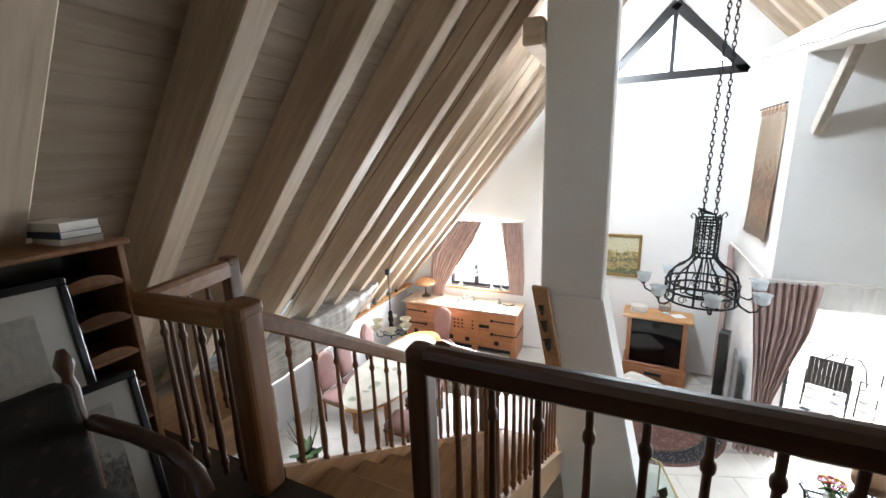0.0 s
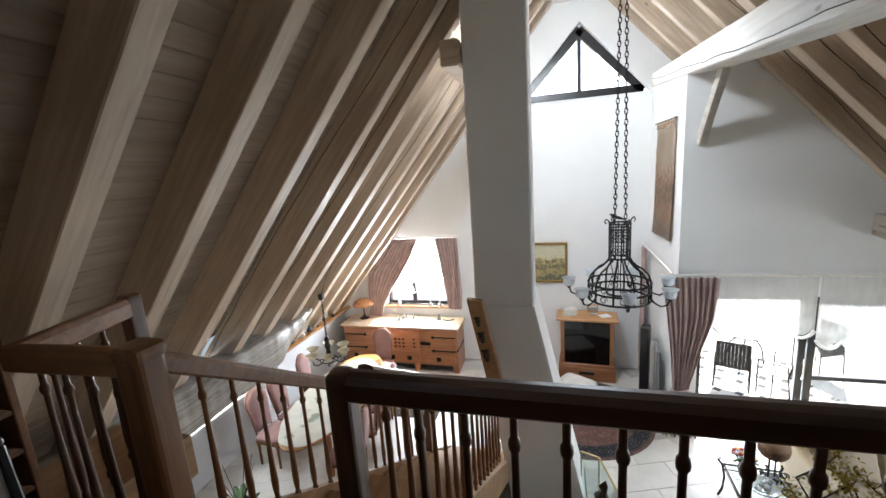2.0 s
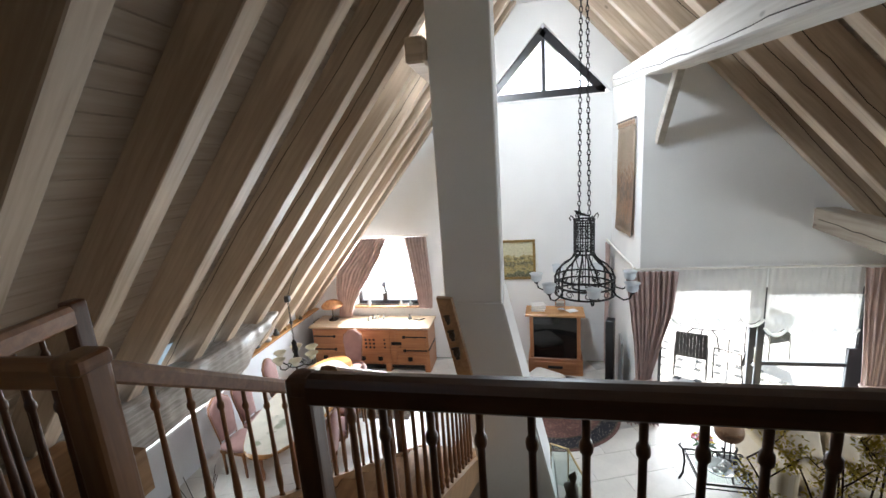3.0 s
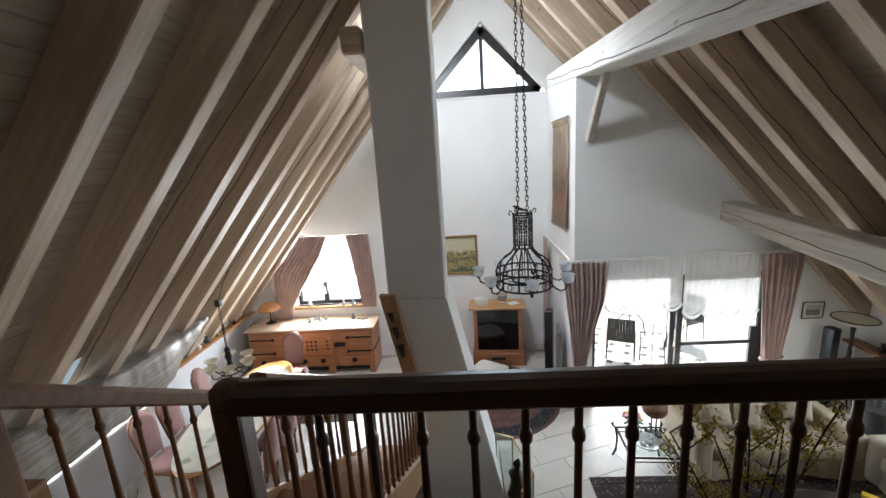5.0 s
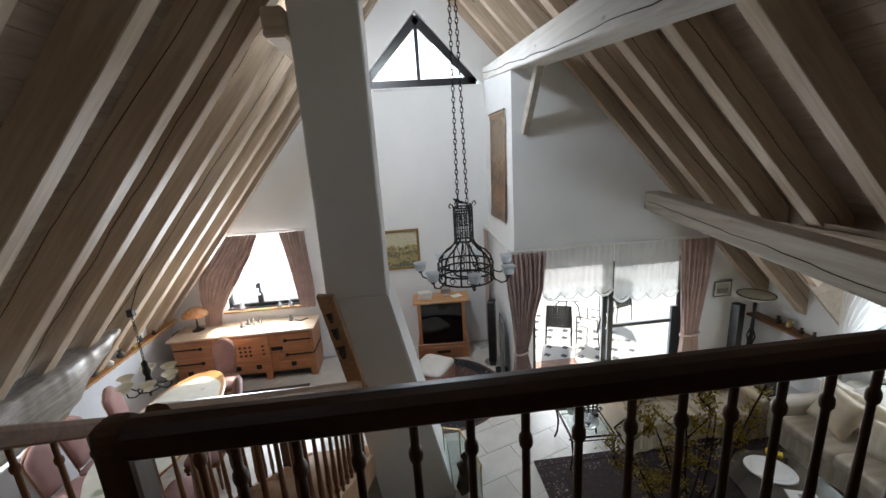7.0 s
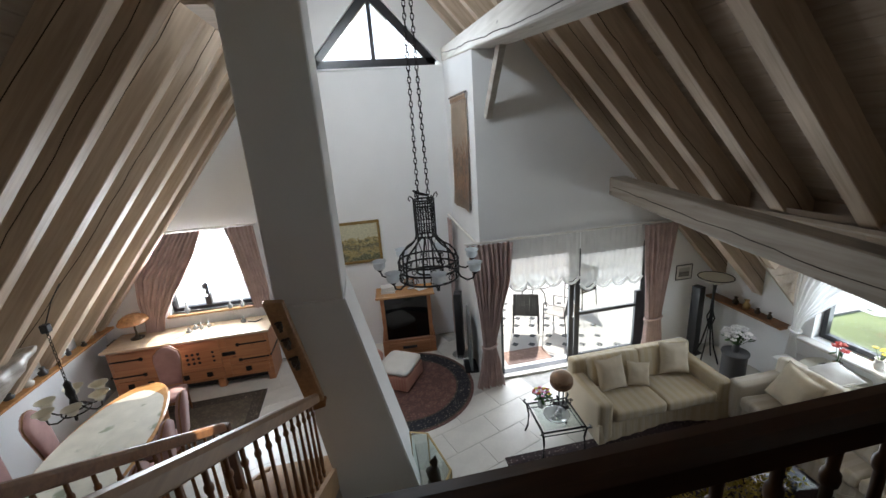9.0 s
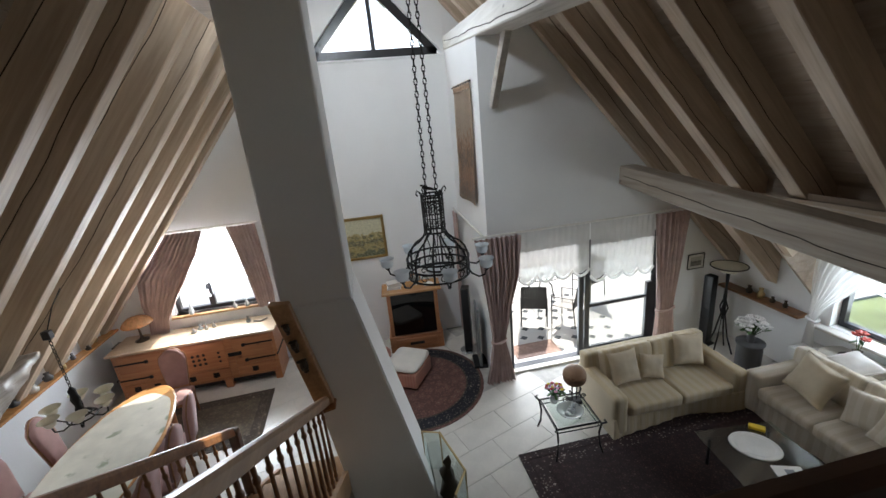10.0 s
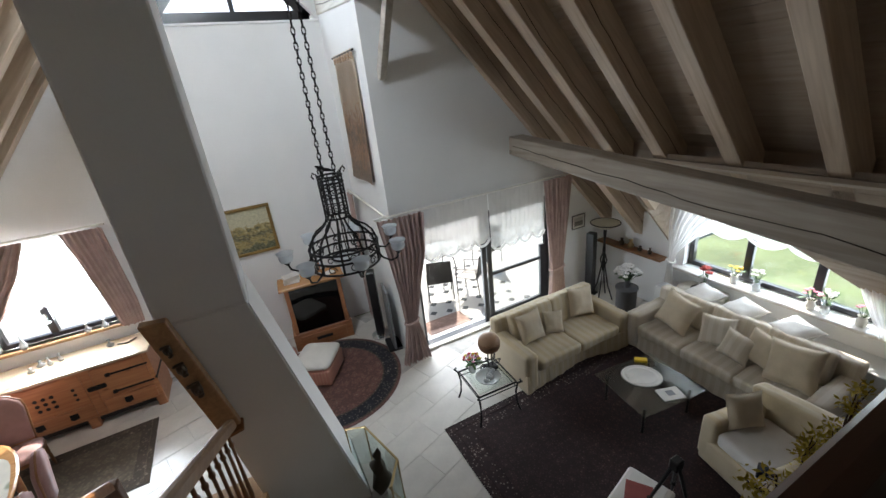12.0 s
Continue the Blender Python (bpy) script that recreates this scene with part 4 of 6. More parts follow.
for s in (-1, 1):
    part("arm", tube(bm_(), [(s * 0.29, -0.24, 0.68), (s * 0.31, -0.05, 0.67), (s * 0.31, 0.15, 0.66), (s * 0.30, 0.26, 0.62), (s * 0.30, 0.29, 0.55)], 0.028), OAK, e, smooth=True)
    part("post", lathe(bm_(), [(0.02, 0.38), (0.028, 0.45), (0.016, 0.5), (0.026, 0.56), (0.02, 0.64)], 10, pose(s * 0.30, 0.24, 0)), OAK_V, e, smooth=True)
    part("finial", lathe(bm_(), [(0.02, 0.0), (0.026, 0.82), (0.016, 0.86), (0.03, 0.91), (0.012, 0.96)], 10, pose(s * 0.27, -0.27, 0)), OAK_V, e, smooth=True)
    part("leg", lathe(bm_(), [(0.018, 0), (0.03, 0.06), (0.02, 0.12), (0.028, 0.38)], 10, pose(s * 0.27, 0.23, 0)), OAK_V, e, smooth=True)

# ---- curtains ----


def curtain_mesh(rows, folds, amp, hem=0.0):
    """A hanging cloth; rows of (z, u0, u1, v): its edges across and its stand-off, in its own u, v, z."""
    bm, grid, n = bm_(), [], folds * 6
    for k in range(len(rows) - 1):
        (za, a0, a1, va), (zb, b0, b1, vb) = rows[k], rows[k + 1]
        for s in range(6 if k < len(rows) - 2 else 7):
            f = s / 6
            g = f * 0.75 + 0.25 * f * f * (3 - 2 * f)
            z, u0, u1, v = za + (zb - za) * f, a0 + (b0 - a0) * g, a1 + (b1 - a1) * g, va + (vb - va) * g
            ring = []
            for i in range(n + 1):
                q = i / n
                w = math.sin(q * folds * 2 * math.pi + 0.5 * math.sin(3 * z + q * 9)) * amp * min(1.0, 0.45 + abs(u1 - u0))
                w += 0.3 * amp * math.sin(q * 31 + 2.2 * z)
                ring.append(bm.verts.new((u0 + (u1 - u0) * q, v + w, z + (hem * math.sin(q * folds * 3) if k == len(rows) - 2 and s == 6 else 0))))
            grid.append(ring)
    for a, b in zip(grid, grid[1:]):
        for i in range(n):
            bm.faces.new((a[i], a[i + 1], b[i + 1], b[i]))
    return bm


def curtain(at, rows, folds, amp, fill, label, tie=None):
    e = thing("curtain", at, label, "curtain", group="curtains")
    part("cloth", curtain_mesh(rows, folds, amp, 0.01), fill, e, smooth=True)
    if tie:
        z, u0, u1, v = tie
        ring = [((u0 + u1) / 2 + (u1 - u0) / 2 * 1.12 * math.cos(a), v + 0.075 * math.sin(a), z + 0.02 * math.cos(a)) for a in [2 * math.pi * i / 20 for i in range(20)]]
        part("tieback", tube(bm_(), ring, 0.018, 6, True), fill, e, "gathered tieback", True)
    return e


curtain(pose(0, -2.09, 0), [(2.50, 0.98, 1.70, 0), (1.9, 1.06, 1.66, 0), (1.3, 1.13, 1.50, 0), (0.78, 1.17, 1.38, 0), (0.4, 1.12, 1.46, 0), (0.01, 1.02, 1.52, -0.02)], 9, 0.035, PINK,
        "dusty pink floor-length curtain gathered by a tieback", (0.78, 1.17, 1.38, 0))
curtain(pose(0, -2.09, 0), [(2.50, 3.98, 4.58, 0), (1.8, 4.02, 4.54, 0), (0.8, 4.12, 4.42, 0), (0.4, 4.10, 4.46, 0), (0.01, 4.04, 4.52, 0)], 7, 0.035, PINK,
        "dusty pink floor-length curtain beside the terrace door", (0.8, 4.12, 4.42, 0))
curtain(pose(1.10, 0, 0, rz=90), [(2.56, -0.40, -0.08, 0), (1.2, -0.38, -0.1, 0), (0.01, -0.42, -0.06, 0)], 4, 0.03, PINK, "narrow dusty pink curtain on the return wall")
curtain(pose(0, -0.10, 0), [(2.80, -3.97, -3.36, 0), (2.45, -4.25, -3.52, -0.02), (2.02, -4.60, -3.79, -0.04), (1.6, -4.64, -4.08, -0.05), (1.28, -4.62, -4.28, -0.05), (1.0, -4.66, -4.34, -0.05)], 9, 0.03, PINK,
        "dusty pink curtain drawn aside over the window", None)
curtain(pose(0, -0.10, 0), [(2.80, -2.98, -2.48, 0), (2.2, -2.88, -2.46, 0), (1.6, -2.80, -2.44, 0), (1.21, -2.76, -2.46, 0)], 7, 0.03, PINK,
        "dusty pink curtain drawn aside beside the window", None)
curtain(pose(0, -0.04, 0), [(2.78, -4.2, -2.8, 0), (2.5, -4.2, -2.8, 0), (2.35, -4.2, -2.8, 0)], 12, 0.012, SHEER_THIN, "white sheer valance over the window")
for nm, pts in (("curtain_rail", [(0.95, -2.07, 2.53), (4.62, -2.07, 2.53)]), ("curtain_rail", [(1.13, -2.0, 2.53), (1.13, -0.05, 2.60)]), ("curtain_rail", [(-4.2, -0.08, 2.83), (-2.45, -0.08, 2.83)])):
    solo(nm, tube(bm_(), pts, 0.018, 8), PAPER, "slim white curtain rail", "curtain rail", kind="structure")


def balloon_blind(at, w, z1, z0, swags, label, fill=SHEER):
    """A sheer blind whose hem is drawn up into swags."""
    e = thing("sheer_blind", at, label, "blind", group="sheer blinds")
    bm, grid, n, rows = bm_(), [], swags * 12, 16
    for r in range(rows + 1):
        f = r / rows
        ring = []
        for i in range(n + 1):
            q = i / n
            dip = abs(math.sin(q * swags * math.pi)) ** 0.8
            z = z1 + (z0 - z1) * f - 0.11 * dip * max(0, f - 0.45) / 0.55
            g = max(0, (f - 0.6) / 0.4)
            ring.append(bm.verts.new((q * w, -0.012 * math.sin(q * 75 + f) - 0.07 * g * dip * math.sin(f * 24), z)))
        grid.append(ring)
    for a, b in zip(grid, grid[1:]):
        for i in range(n):
            bm.faces.new((a[i], a[i + 1], b[i + 1], b[i]))
    part("cloth", bm, fill, e, smooth=True)
    part("ruffle", tube(bm_(), [(q * w / 40, -0.02, z0 - 0.11 * abs(math.sin(q / 40 * swags * math.pi)) ** 0.8) for q in range(41)], 0.022, 6), fill, e, smooth=True)
    return e


balloon_blind(pose(1.66, -2.03, 0), 1.20, 2.5, 1.76, 4, "white balloon blind drawn half up over the terrace door")
balloon_blind(pose(2.88, -2.03, 0), 1.14, 2.5, 1.62, 4, "white balloon blind drawn half up over the fixed leaf")
balloon_blind(pose(-4.22, -0.05, 0), 1.42, 2.78, 1.86, 2, "white balloon blind drawn half up over the sideboard window", SHEER_THIN)
balloon_blind(pose(5.56, -4.0, 0, rz=-90), 2.0, 2.2, 1.78, 4, "white balloon blind over the dormer window", SHEER_THIN)
curtain(pose(5.45, 0, 0, rz=90), [(2.1, -4.35, -3.42, 0), (1.7, -3.95, -3.42, 0), (1.25, -3.62, -3.45, 0), (1.05, -3.55, -3.46, 0), (0.5, -3.62, -3.42, 0), (0.02, -3.6, -3.42, 0)], 8, 0.02, SHEER,
        "white sheer curtain tied back at the dormer window", (1.08, -3.57, -3.46, 0))
curtain(pose(5.45, 0, 0, rz=90), [(2.1, -6.3, -5.5, 0), (1.5, -6.3, -5.8, 0), (0.98, -6.3, -6.05, 0)], 8, 0.02, SHEER, "white sheer curtain at the far end of the dormer window")

# ---- rugs ----


def rug(name, at, w, d, field, border, label, bw=0.28):
    e = thing(name, at, label, "rug")
    part("border", bx(-w / 2, w / 2, -d / 2, d / 2, 0, 0.009, bev=0.003), border, e, "patterned border")
    part("field", bx(-w / 2 + bw, w / 2 - bw, -d / 2 + bw, d / 2 - bw, 0.006, 0.0125), field, e)
    bm = bm_()
    for x0, x1, y0, y1 in ((-1, 1, -1, -0.985), (-1, 1, 0.985, 1), (-1, -0.99, -1, 1), (0.99, 1, -1, 1)):
        box(bm, x0 * (w / 2 - bw * 0.35), x1 * (w / 2 - bw * 0.35), y0 * (d / 2 - bw * 0.35), y1 * (d / 2 - bw * 0.35), 0.007, 0.0115)
    part("guard_stripe", bm, field, e)
    return e


rug("rug", pose(2.95, -5.17, 0), 3.95, 3.15, RUG_DARK, RUG_DARKB, "dark wine-red oriental rug under the sofa group")
rug("rug", pose(-3.45, -1.68, 0, rz=2), 1.85, 1.3, RUG_OLIVE, RUG_OLIVEB, "olive and brown oriental rug before the sideboard", 0.2)
e = thing("round_rug", pose(-0.10, -1.72, 0), "round red oriental rug with a navy border", "rug")
R0 = 1.13
part("edge", lathe(bm_(), [(R0, 0), (R0, 0.008), (R0 - 0.05, 0.009)], 64, cap=True), RUG_RED, e)
part("border", lathe(bm_(), [(R0 - 0.06, 0.004), (R0 - 0.06, 0.011), (R0 - 0.27, 0.011)], 64), RUG_NAVY, e, "navy floral border")
for r in (R0 - 0.045, R0 - 0.275):
    part("guard_stripe", lathe(bm_(), [(r, 0.004), (r, 0.0122), (r - 0.022, 0.0122)], 64, cap=False), RUG_OLIVEB, e, "pale guard stripe")
part("field", lathe(bm_(), [(R0 - 0.297, 0.005), (R0 - 0.297, 0.0135), (0.1, 0.0135)], 64), RUG_RED, e)

# ---- sideboard ----
e = thing("sideboard", pose(-5.09, -0.06, 0), "long honey pine sideboard with black iron strap hinges", "sideboard")
W, D, H = 2.66, 0.66, 1.02
part("body", bx(0.03, W - 0.03, -D + 0.03, 0, 0.16, H - 0.04, bev=0.006), PINE, e)
part("top", bx(-0.02, W + 0.02, -D - 0.03, 0.01, H - 0.04, H, bev=0.01, seg=2), PINE_PALE, e, "polished pine top with sunlight put into its pale colour")
part("plinth", bx(0.06, W - 0.06, -D + 0.09, -0.05, 0.06, 0.16), BLACK, e)
for x in (0.03, 0.9, 1.65, W - 0.15):
    part("leg", bx(x, x + 0.12, -D + 0.02, -0.02, 0.0, 0.18, bev=0.006), PINE, e)
for x0, x1 in ((0.09, 0.80), (0.92, 1.80), (1.92, W - 0.09)):
    dr = part("door", bx(x0, x1, -D + 0.008, -D + 0.035, 0.42, H - 0.08, bev=0.008), PINE, e)
    lo = part("drawer", bx(x0, x1, -D + 0.008, -D + 0.035, 0.19, 0.395, bev=0.008), PINE, e)
    for q in (0.28, 0.72) if x0 < 1.9 else (0.45,):
        xm = x0 + (x1 - x0) * q
        part("drop_handle", tube(bm_(), [(xm - 0.04, -D - 0.002, 0.32), (xm - 0.04, -D - 0.016, 0.28), (xm, -D - 0.018, 0.265), (xm + 0.04, -D - 0.016, 0.28), (xm + 0.04, -D - 0.002, 0.32)], 0.007, 6), IRON, lo)
        part("handle_plate", bx(xm - 0.05, xm + 0.05, -D + 0.003, -D + 0.008, 0.26, 0.35, bev=0.002), IRON, lo)
    if x0 < 0.9 or x0 > 1.9:
        for z in (0.50, 0.80):
            a, bq = (x0 - 0.03, x0 + 0.46) if x0 < 0.9 else (x1 - 0.46, x1 + 0.03)
            part("strap_hinge", box(bx(a, bq, -D - 0.004, -D + 0.008, z - 0.014, z + 0.014, bev=0.003), (a if x0 > 0.9 else bq) - 0.03, (a if x0 > 0.9 else bq) + 0.03, -D - 0.005, -D + 0.007, z - 0.03, z + 0.03, bev=0.012), IRON, dr, "black iron strap hinge")
    else:
        for ix in range(4):
            for iz in range(3):
                if ix < 3:
                    part("pierced_hole", lathe(bm_(), [(0.026, 0), (0.026, 0.004)], 12, pose(x0 + 0.34 + 0.09 * ix, -D + 0.008, 0.56 + 0.085 * iz, 90)), BLACK, dr, "round dark pierced hole")
        for ix in (0.12, x1 - x0 - 0.12):
            for iz in range(3):
                part("pierced_hole", lathe(bm_(), [(0.022, 0), (0.022, 0.004)], 12, pose(x0 + ix, -D + 0.008, 0.56 + 0.085 * iz, 90)), BLACK, dr, "round dark pierced hole")
part("lock_plate", bx(1.83, 2.05, -D - 0.004, -D + 0.004, 0.62, 0.69, bev=0.01), IRON, e, "black iron lock plate")
for x in (0.03, W - 0.03):
    part("corner_strap", bx(x - 0.012, x + 0.012, -D - 0.002, -0.05, 0.5, 0.53), IRON, e)

# on the sideboard
e = thing("table_lamp", pose(-4.72, -0.30, 1.02), "bronze table lamp with a glowing-brown glass mushroom shade", "lamp")
part("base", lathe(bm_(), [(0.11, 0), (0.11, 0.015), (0.05, 0.03), (0.018, 0.08), (0.016, 0.3), (0.03, 0.34)], 18), BRONZE, e, smooth=True)
part("shade", lathe(bm_(), [(0.235, 0.31), (0.24, 0.33), (0.20, 0.39), (0.13, 0.44), (0.04, 0.465), (0.0, 0.47)], 24, cap=False), plain("amber_glass", (0.52, 0.26, 0.12), 0.25, var=0.4, scale=14), e, "amber marbled glass shade", True)


def glass_bits(x, y, z, h, r, label):
    solo("decanter", lathe(bm_(), [(r, 0), (r * 1.1, h * 0.3), (r * 0.5, h * 0.55), (r * 0.35, h * 0.8), (r * 0.6, h)], 14, pose(x, y, z)), CRYSTAL, label, "glassware", smooth=True)


for x, y, h, r in ((-3.78, -0.25, 0.09, 0.05), (-3.66, -0.3, 0.13, 0.03), (-3.55, -0.25, 0.12, 0.03), (-3.85, -0.36, 0.07, 0.05)):
    glass_bits(x, y, 1.02, h, r, "small crystal glass on the sideboard")
glass_bits(-2.95, -0.25, 1.02, 0.11, 0.045, "small crystal jar on the sideboard")
for x, h in ((-3.95, 0.24), (-3.2, 0.14), (-2.98, 0.15)):
    glass_bits(x, -0.01, 1.25, h, 0.045, "small glass vase on the window sill")
bm = tube(bm_(), [(-2.86, -0.28, 1.032), (-2.72, -0.34, 1.032), (-2.62, -0.24, 1.032)], 0.010, 6)
solo("reading_glasses", bm, BLACK, "dark folded object lying on the sideboard", "accessory")
solo("tall_box", bx(-5.22, -5.12, -0.35, -0.12, 0.0, 0.98, bev=0.01), BLACK, "tall narrow black box beside the sideboard", "box")

# ---- television cabinet ----
e = thing("tv_cabinet", pose(-0.42, -0.57, 0, rz=-4), "honey pine television cabinet with glass front", "cabinet")
W, H = 1.0, 1.27
part("plinth", bx(-0.02, W + 0.02, -0.02, 0.46, 0, 0.34, bev=0.008), PINE, e)
part("drawer", bx(0.1, W - 0.1, -0.035, -0.018, 0.08, 0.28, bev=0.006), PINE, e)
part("drawer_pull", bx(0.36, 0.64, -0.042, -0.034, 0.14, 0.20, bev=0.004), BLACK, e)
for x in (0.02, W - 0.09):
    part("side", bx(x, x + 0.07, 0, 0.44, 0.34, H - 0.05), PINE, e)
part("back", bx(0.08, W - 0.08, 0.42, 0.44, 0.34, H - 0.05), PINE, e)
part("top", bx(-0.06, W + 0.06, -0.05, 0.48, H - 0.05, H, bev=0.01), PINE_TOP, e)
part("glass_door", bx(0.09, W - 0.09, -0.004, 0.004, 0.36, H - 0.07), glass("smoked_glass", (0.12, 0.11, 0.10), 0.8, 0.02, 0.1), e, "smoked glass door")
solo("television", bx(0.14, 0.86, 0.06, 0.40, 0.42, 1.12, bev=0.03, m=pose(-0.42, -0.57, 0, rz=-4)), BLACK, "black television set inside the cabinet", "television")
for k, (dx, dy, h, c) in enumerate(((0, 0, 0.04, PAPER), (0.015, 0.01, 0.035, PAPER), (0.0, 0.0, 0.045, PAPER))):
    book(pose(-0.22 + dx, -0.36 + dy, 1.27 + (0, 0.04, 0.075)[k], rz=8 * k - 6), 0.26, 0.2, h, c, "pale book stacked on the cabinet")
framed("photo_frame", pose(0.12, -0.22, 1.27, rx=-12), 0.2, 0.16, PINE, ETCHING, "small pine photo frame on the cabinet", 0.015, 0.02)
solo("loose_paper", bx(-0.1, 0.1, -0.08, 0.08, 1.272, 1.276, m=pose(0.42, -0.42, 0, rz=25)), PAPER, "white paper lying on the cabinet", "paper")
puff_b = puff(bm_(), 0.14, 0.1, 0.06, 0.9, pose(0.22, -0.42, 1.30))
solo("bowl", puff_b, SILVER, "small silver bowl on the cabinet", "bowl", smooth=True)

# walls
framed("oil_painting", pose(-1.32, -0.004, 1.82), 1.08, 0.83, GILT, OIL, "oil landscape in a gilt frame", 0.045, 0.05)
framed("small_picture", pose(4.75, -1.954, 1.38), 0.33, 0.28, BLACK, ETCHING, "small black framed etching on the terrace wall", 0.02, 0.015, 0.06)
e = thing("tapestry", pose(1.19, -0.60, 2.92, rz=-90), "woven wall tapestry hanging from a rod by loops", "tapestry")
bm, grid = bm_(), []
for r in range(17):
    f = r / 16
    grid.append([bm.verts.new((q / 8 * 1.02, -0.012 * math.sin(q * 1.3 + f * 4) - 0.05 * f ** 4 * (1 if q < 3 else 0.3), 1.72 * (1 - f))) for q in range(9)])
for a, b in zip(grid, grid[1:]):
    for i in range(8):
        bm.faces.new((a[i], a[i + 1], b[i + 1], b[i]))
bmesh.ops.solidify(bm, geom=list(bm.faces), thickness=0.008)
part("cloth", bm, TAPESTRY, e, smooth=True)
part("rod", tube(bm_(), [(-0.06, -0.01, 1.80), (1.08, -0.01, 1.80)], 0.014), IRON, e)
for k in range(7):
    part("loop", bx(0.04 + k * 0.15, 0.09 + k * 0.15, -0.022, 0.006, 1.70, 1.82, bev=0.003), TAPESTRY, e)

# ---- chandeliers ----


def chain(bm, a, b, link=0.07, r=0.0055):
    a, b = Vector(a), Vector(b)
    n = int((b - a).length / (link * 0.78))
    d = (b - a) / n
    for i in range(n):
        c = a + d * (i + 0.5)
        side = Vector((1, 0, 0)) if i % 2 else Vector((0, 1, 0))
        tube(bm, [c + side * 0.014 * math.cos(t) + Vector((0, 0, link / 2 * math.sin(t))) for t in [2 * math.pi * k / 8 for k in range(8)]], r, 4, True)
    return bm


def scroll(bm, c, u, v, r, turns, wire, flip=1):
    c, u, v = Vector(c), Vector(u), Vector(v)
    pts = []
    for i in range(int(12 * turns) + 1):
        t = i / 12 * 2 * math.pi * flip
        k = r * (1 - 0.6 * i / (12 * turns))
        pts.append(c + u * k * math.cos(t) + v * k * math.sin(t))
    tube(bm, pts, wire, 4)


e = thing("chandelier", pose(0.14, -3.89, 2.785) @ Matrix.Diagonal((1, 1, 0.91, 1)), "black wrought iron chandelier with frosted glass cups on a double chain", "chandelier")
part("chain", chain(bm_(), (-0.05, 0, 0.85), (-0.014, 0.0, 4.55)), IRON, e)
part("chain", chain(bm_(), (0.05, 0, 0.85), (0.014, 0.0, 4.55)), IRON, e)
part("bird", lumpy(puff(bm_(), 0.16, 0.03, 0.03, 0.9, pose(-0.03, 0, 0.93, ry=25)), 0.008, 20), IRON, e, "small iron bird finial", True)
bm = bm_()
for z in (0.47, 0.62, 0.8, 0.86):
    tube(bm, [(0.10 * math.cos(t), 0.10 * math.sin(t), z) for t in [2 * math.pi * k / 20 for k in range(20)]], 0.010 if z != 0.62 else 0.006, 6, True)
for k in range(12):
    t = 2 * math.pi * k / 12
    tube(bm, [(0.10 * math.cos(t), 0.10 * math.sin(t), 0.46), (0.10 * math.cos(t), 0.10 * math.sin(t), 0.87)], 0.007, 5)
    for z in (0.53, 0.68, 0.75):
        scroll(bm, (0.10 * math.cos(t + 0.26), 0.10 * math.sin(t + 0.26), z), (-math.sin(t + .26), math.cos(t + .26), 0), (0, 0, 1), 0.026, 1, 0.005)
part("neck", bm, IRON, e, "pierced iron neck")
bm = bm_()
for k in range(4):
    t = 2 * math.pi * k / 4 + 0.4
    c, s = math.cos(t), math.sin(t)
    tube(bm, [(c * q, s * q, z) for q, z in ((0.10, 0.84), (0.125, 0.90), (0.15, 0.92), (0.165, 0.89), (0.15, 0.865))], 0.007, 5)
part("crown", bm, IRON, e)
rib, curl = bm_(), bm_()
tube(rib, [(q, 0, z) for q, z in ((0.10, 0.47), (0.115, 0.43), (0.16, 0.38), (0.225, 0.335), (0.275, 0.27), (0.298, 0.19), (0.30, 0.08), (0.30, 0.0))], 0.010, 6)
scroll(curl, (0.30 * math.cos(.31), 0.30 * math.sin(.31), 0.05), (-math.sin(.31), math.cos(.31), 0), (0, 0, 1), 0.042, 1.2, 0.0055)
curl2 = bm_()
scroll(curl2, (0.30 * math.cos(.31), 0.30 * math.sin(.31), 0.145), (-math.sin(.31), math.cos(.31), 0), (0, 0, 1), 0.032, 1, 0.0055)
pieces = [("cage_rib", to_mesh("cage_rib", rib, IRON)), ("scroll", to_mesh("scroll", curl, IRON)), ("scroll", to_mesh("scroll", curl2, IRON))]
for k in range(10):
    for nm, me in pieces:
        o = new(nm, me)
        o.parent, o.matrix_basis = e, pose(0, 0, 0, rz=36 * k)
for r, z in ((0.30, 0.0), (0.30, 0.10), (0.30, 0.19), (0.12, 0.06)):
    part("cage_ring", tube(bm_(), [(r * math.cos(t), r * math.sin(t), z) for t in [2 * math.pi * k / 40 for k in range(40)]], 0.011, 6, True), IRON, e)
for k in range(4):
    t = math.pi / 2 * k
    part("inner_rod", tube(bm_(), [(0.12 * math.cos(t), 0.12 * math.sin(t), 0.06), (0.06 * math.cos(t), 0.06 * math.sin(t), 0.3), (0.1 * math.cos(t), 0.1 * math.sin(t), 0.47)], 0.005, 4), IRON, e)
part("dish", lathe(bm_(), [(0.13, 0.05), (0.12, 0.03), (0.06, -0.01), (0.0, -0.02)], 20, cap=False), CUP_GLASS, e, "frosted glass dish", True)
cup = to_mesh("cup", lathe(bm_(), [(0.022, 0.0), (0.05, 0.015), (0.062, 0.05), (0.058, 0.075), (0.075, 0.105), (0.072, 0.105), (0.054, 0.075), (0.057, 0.05), (0.045, 0.02), (0.0, 0.012)], 18, cap=False), CUP_GLASS, True)
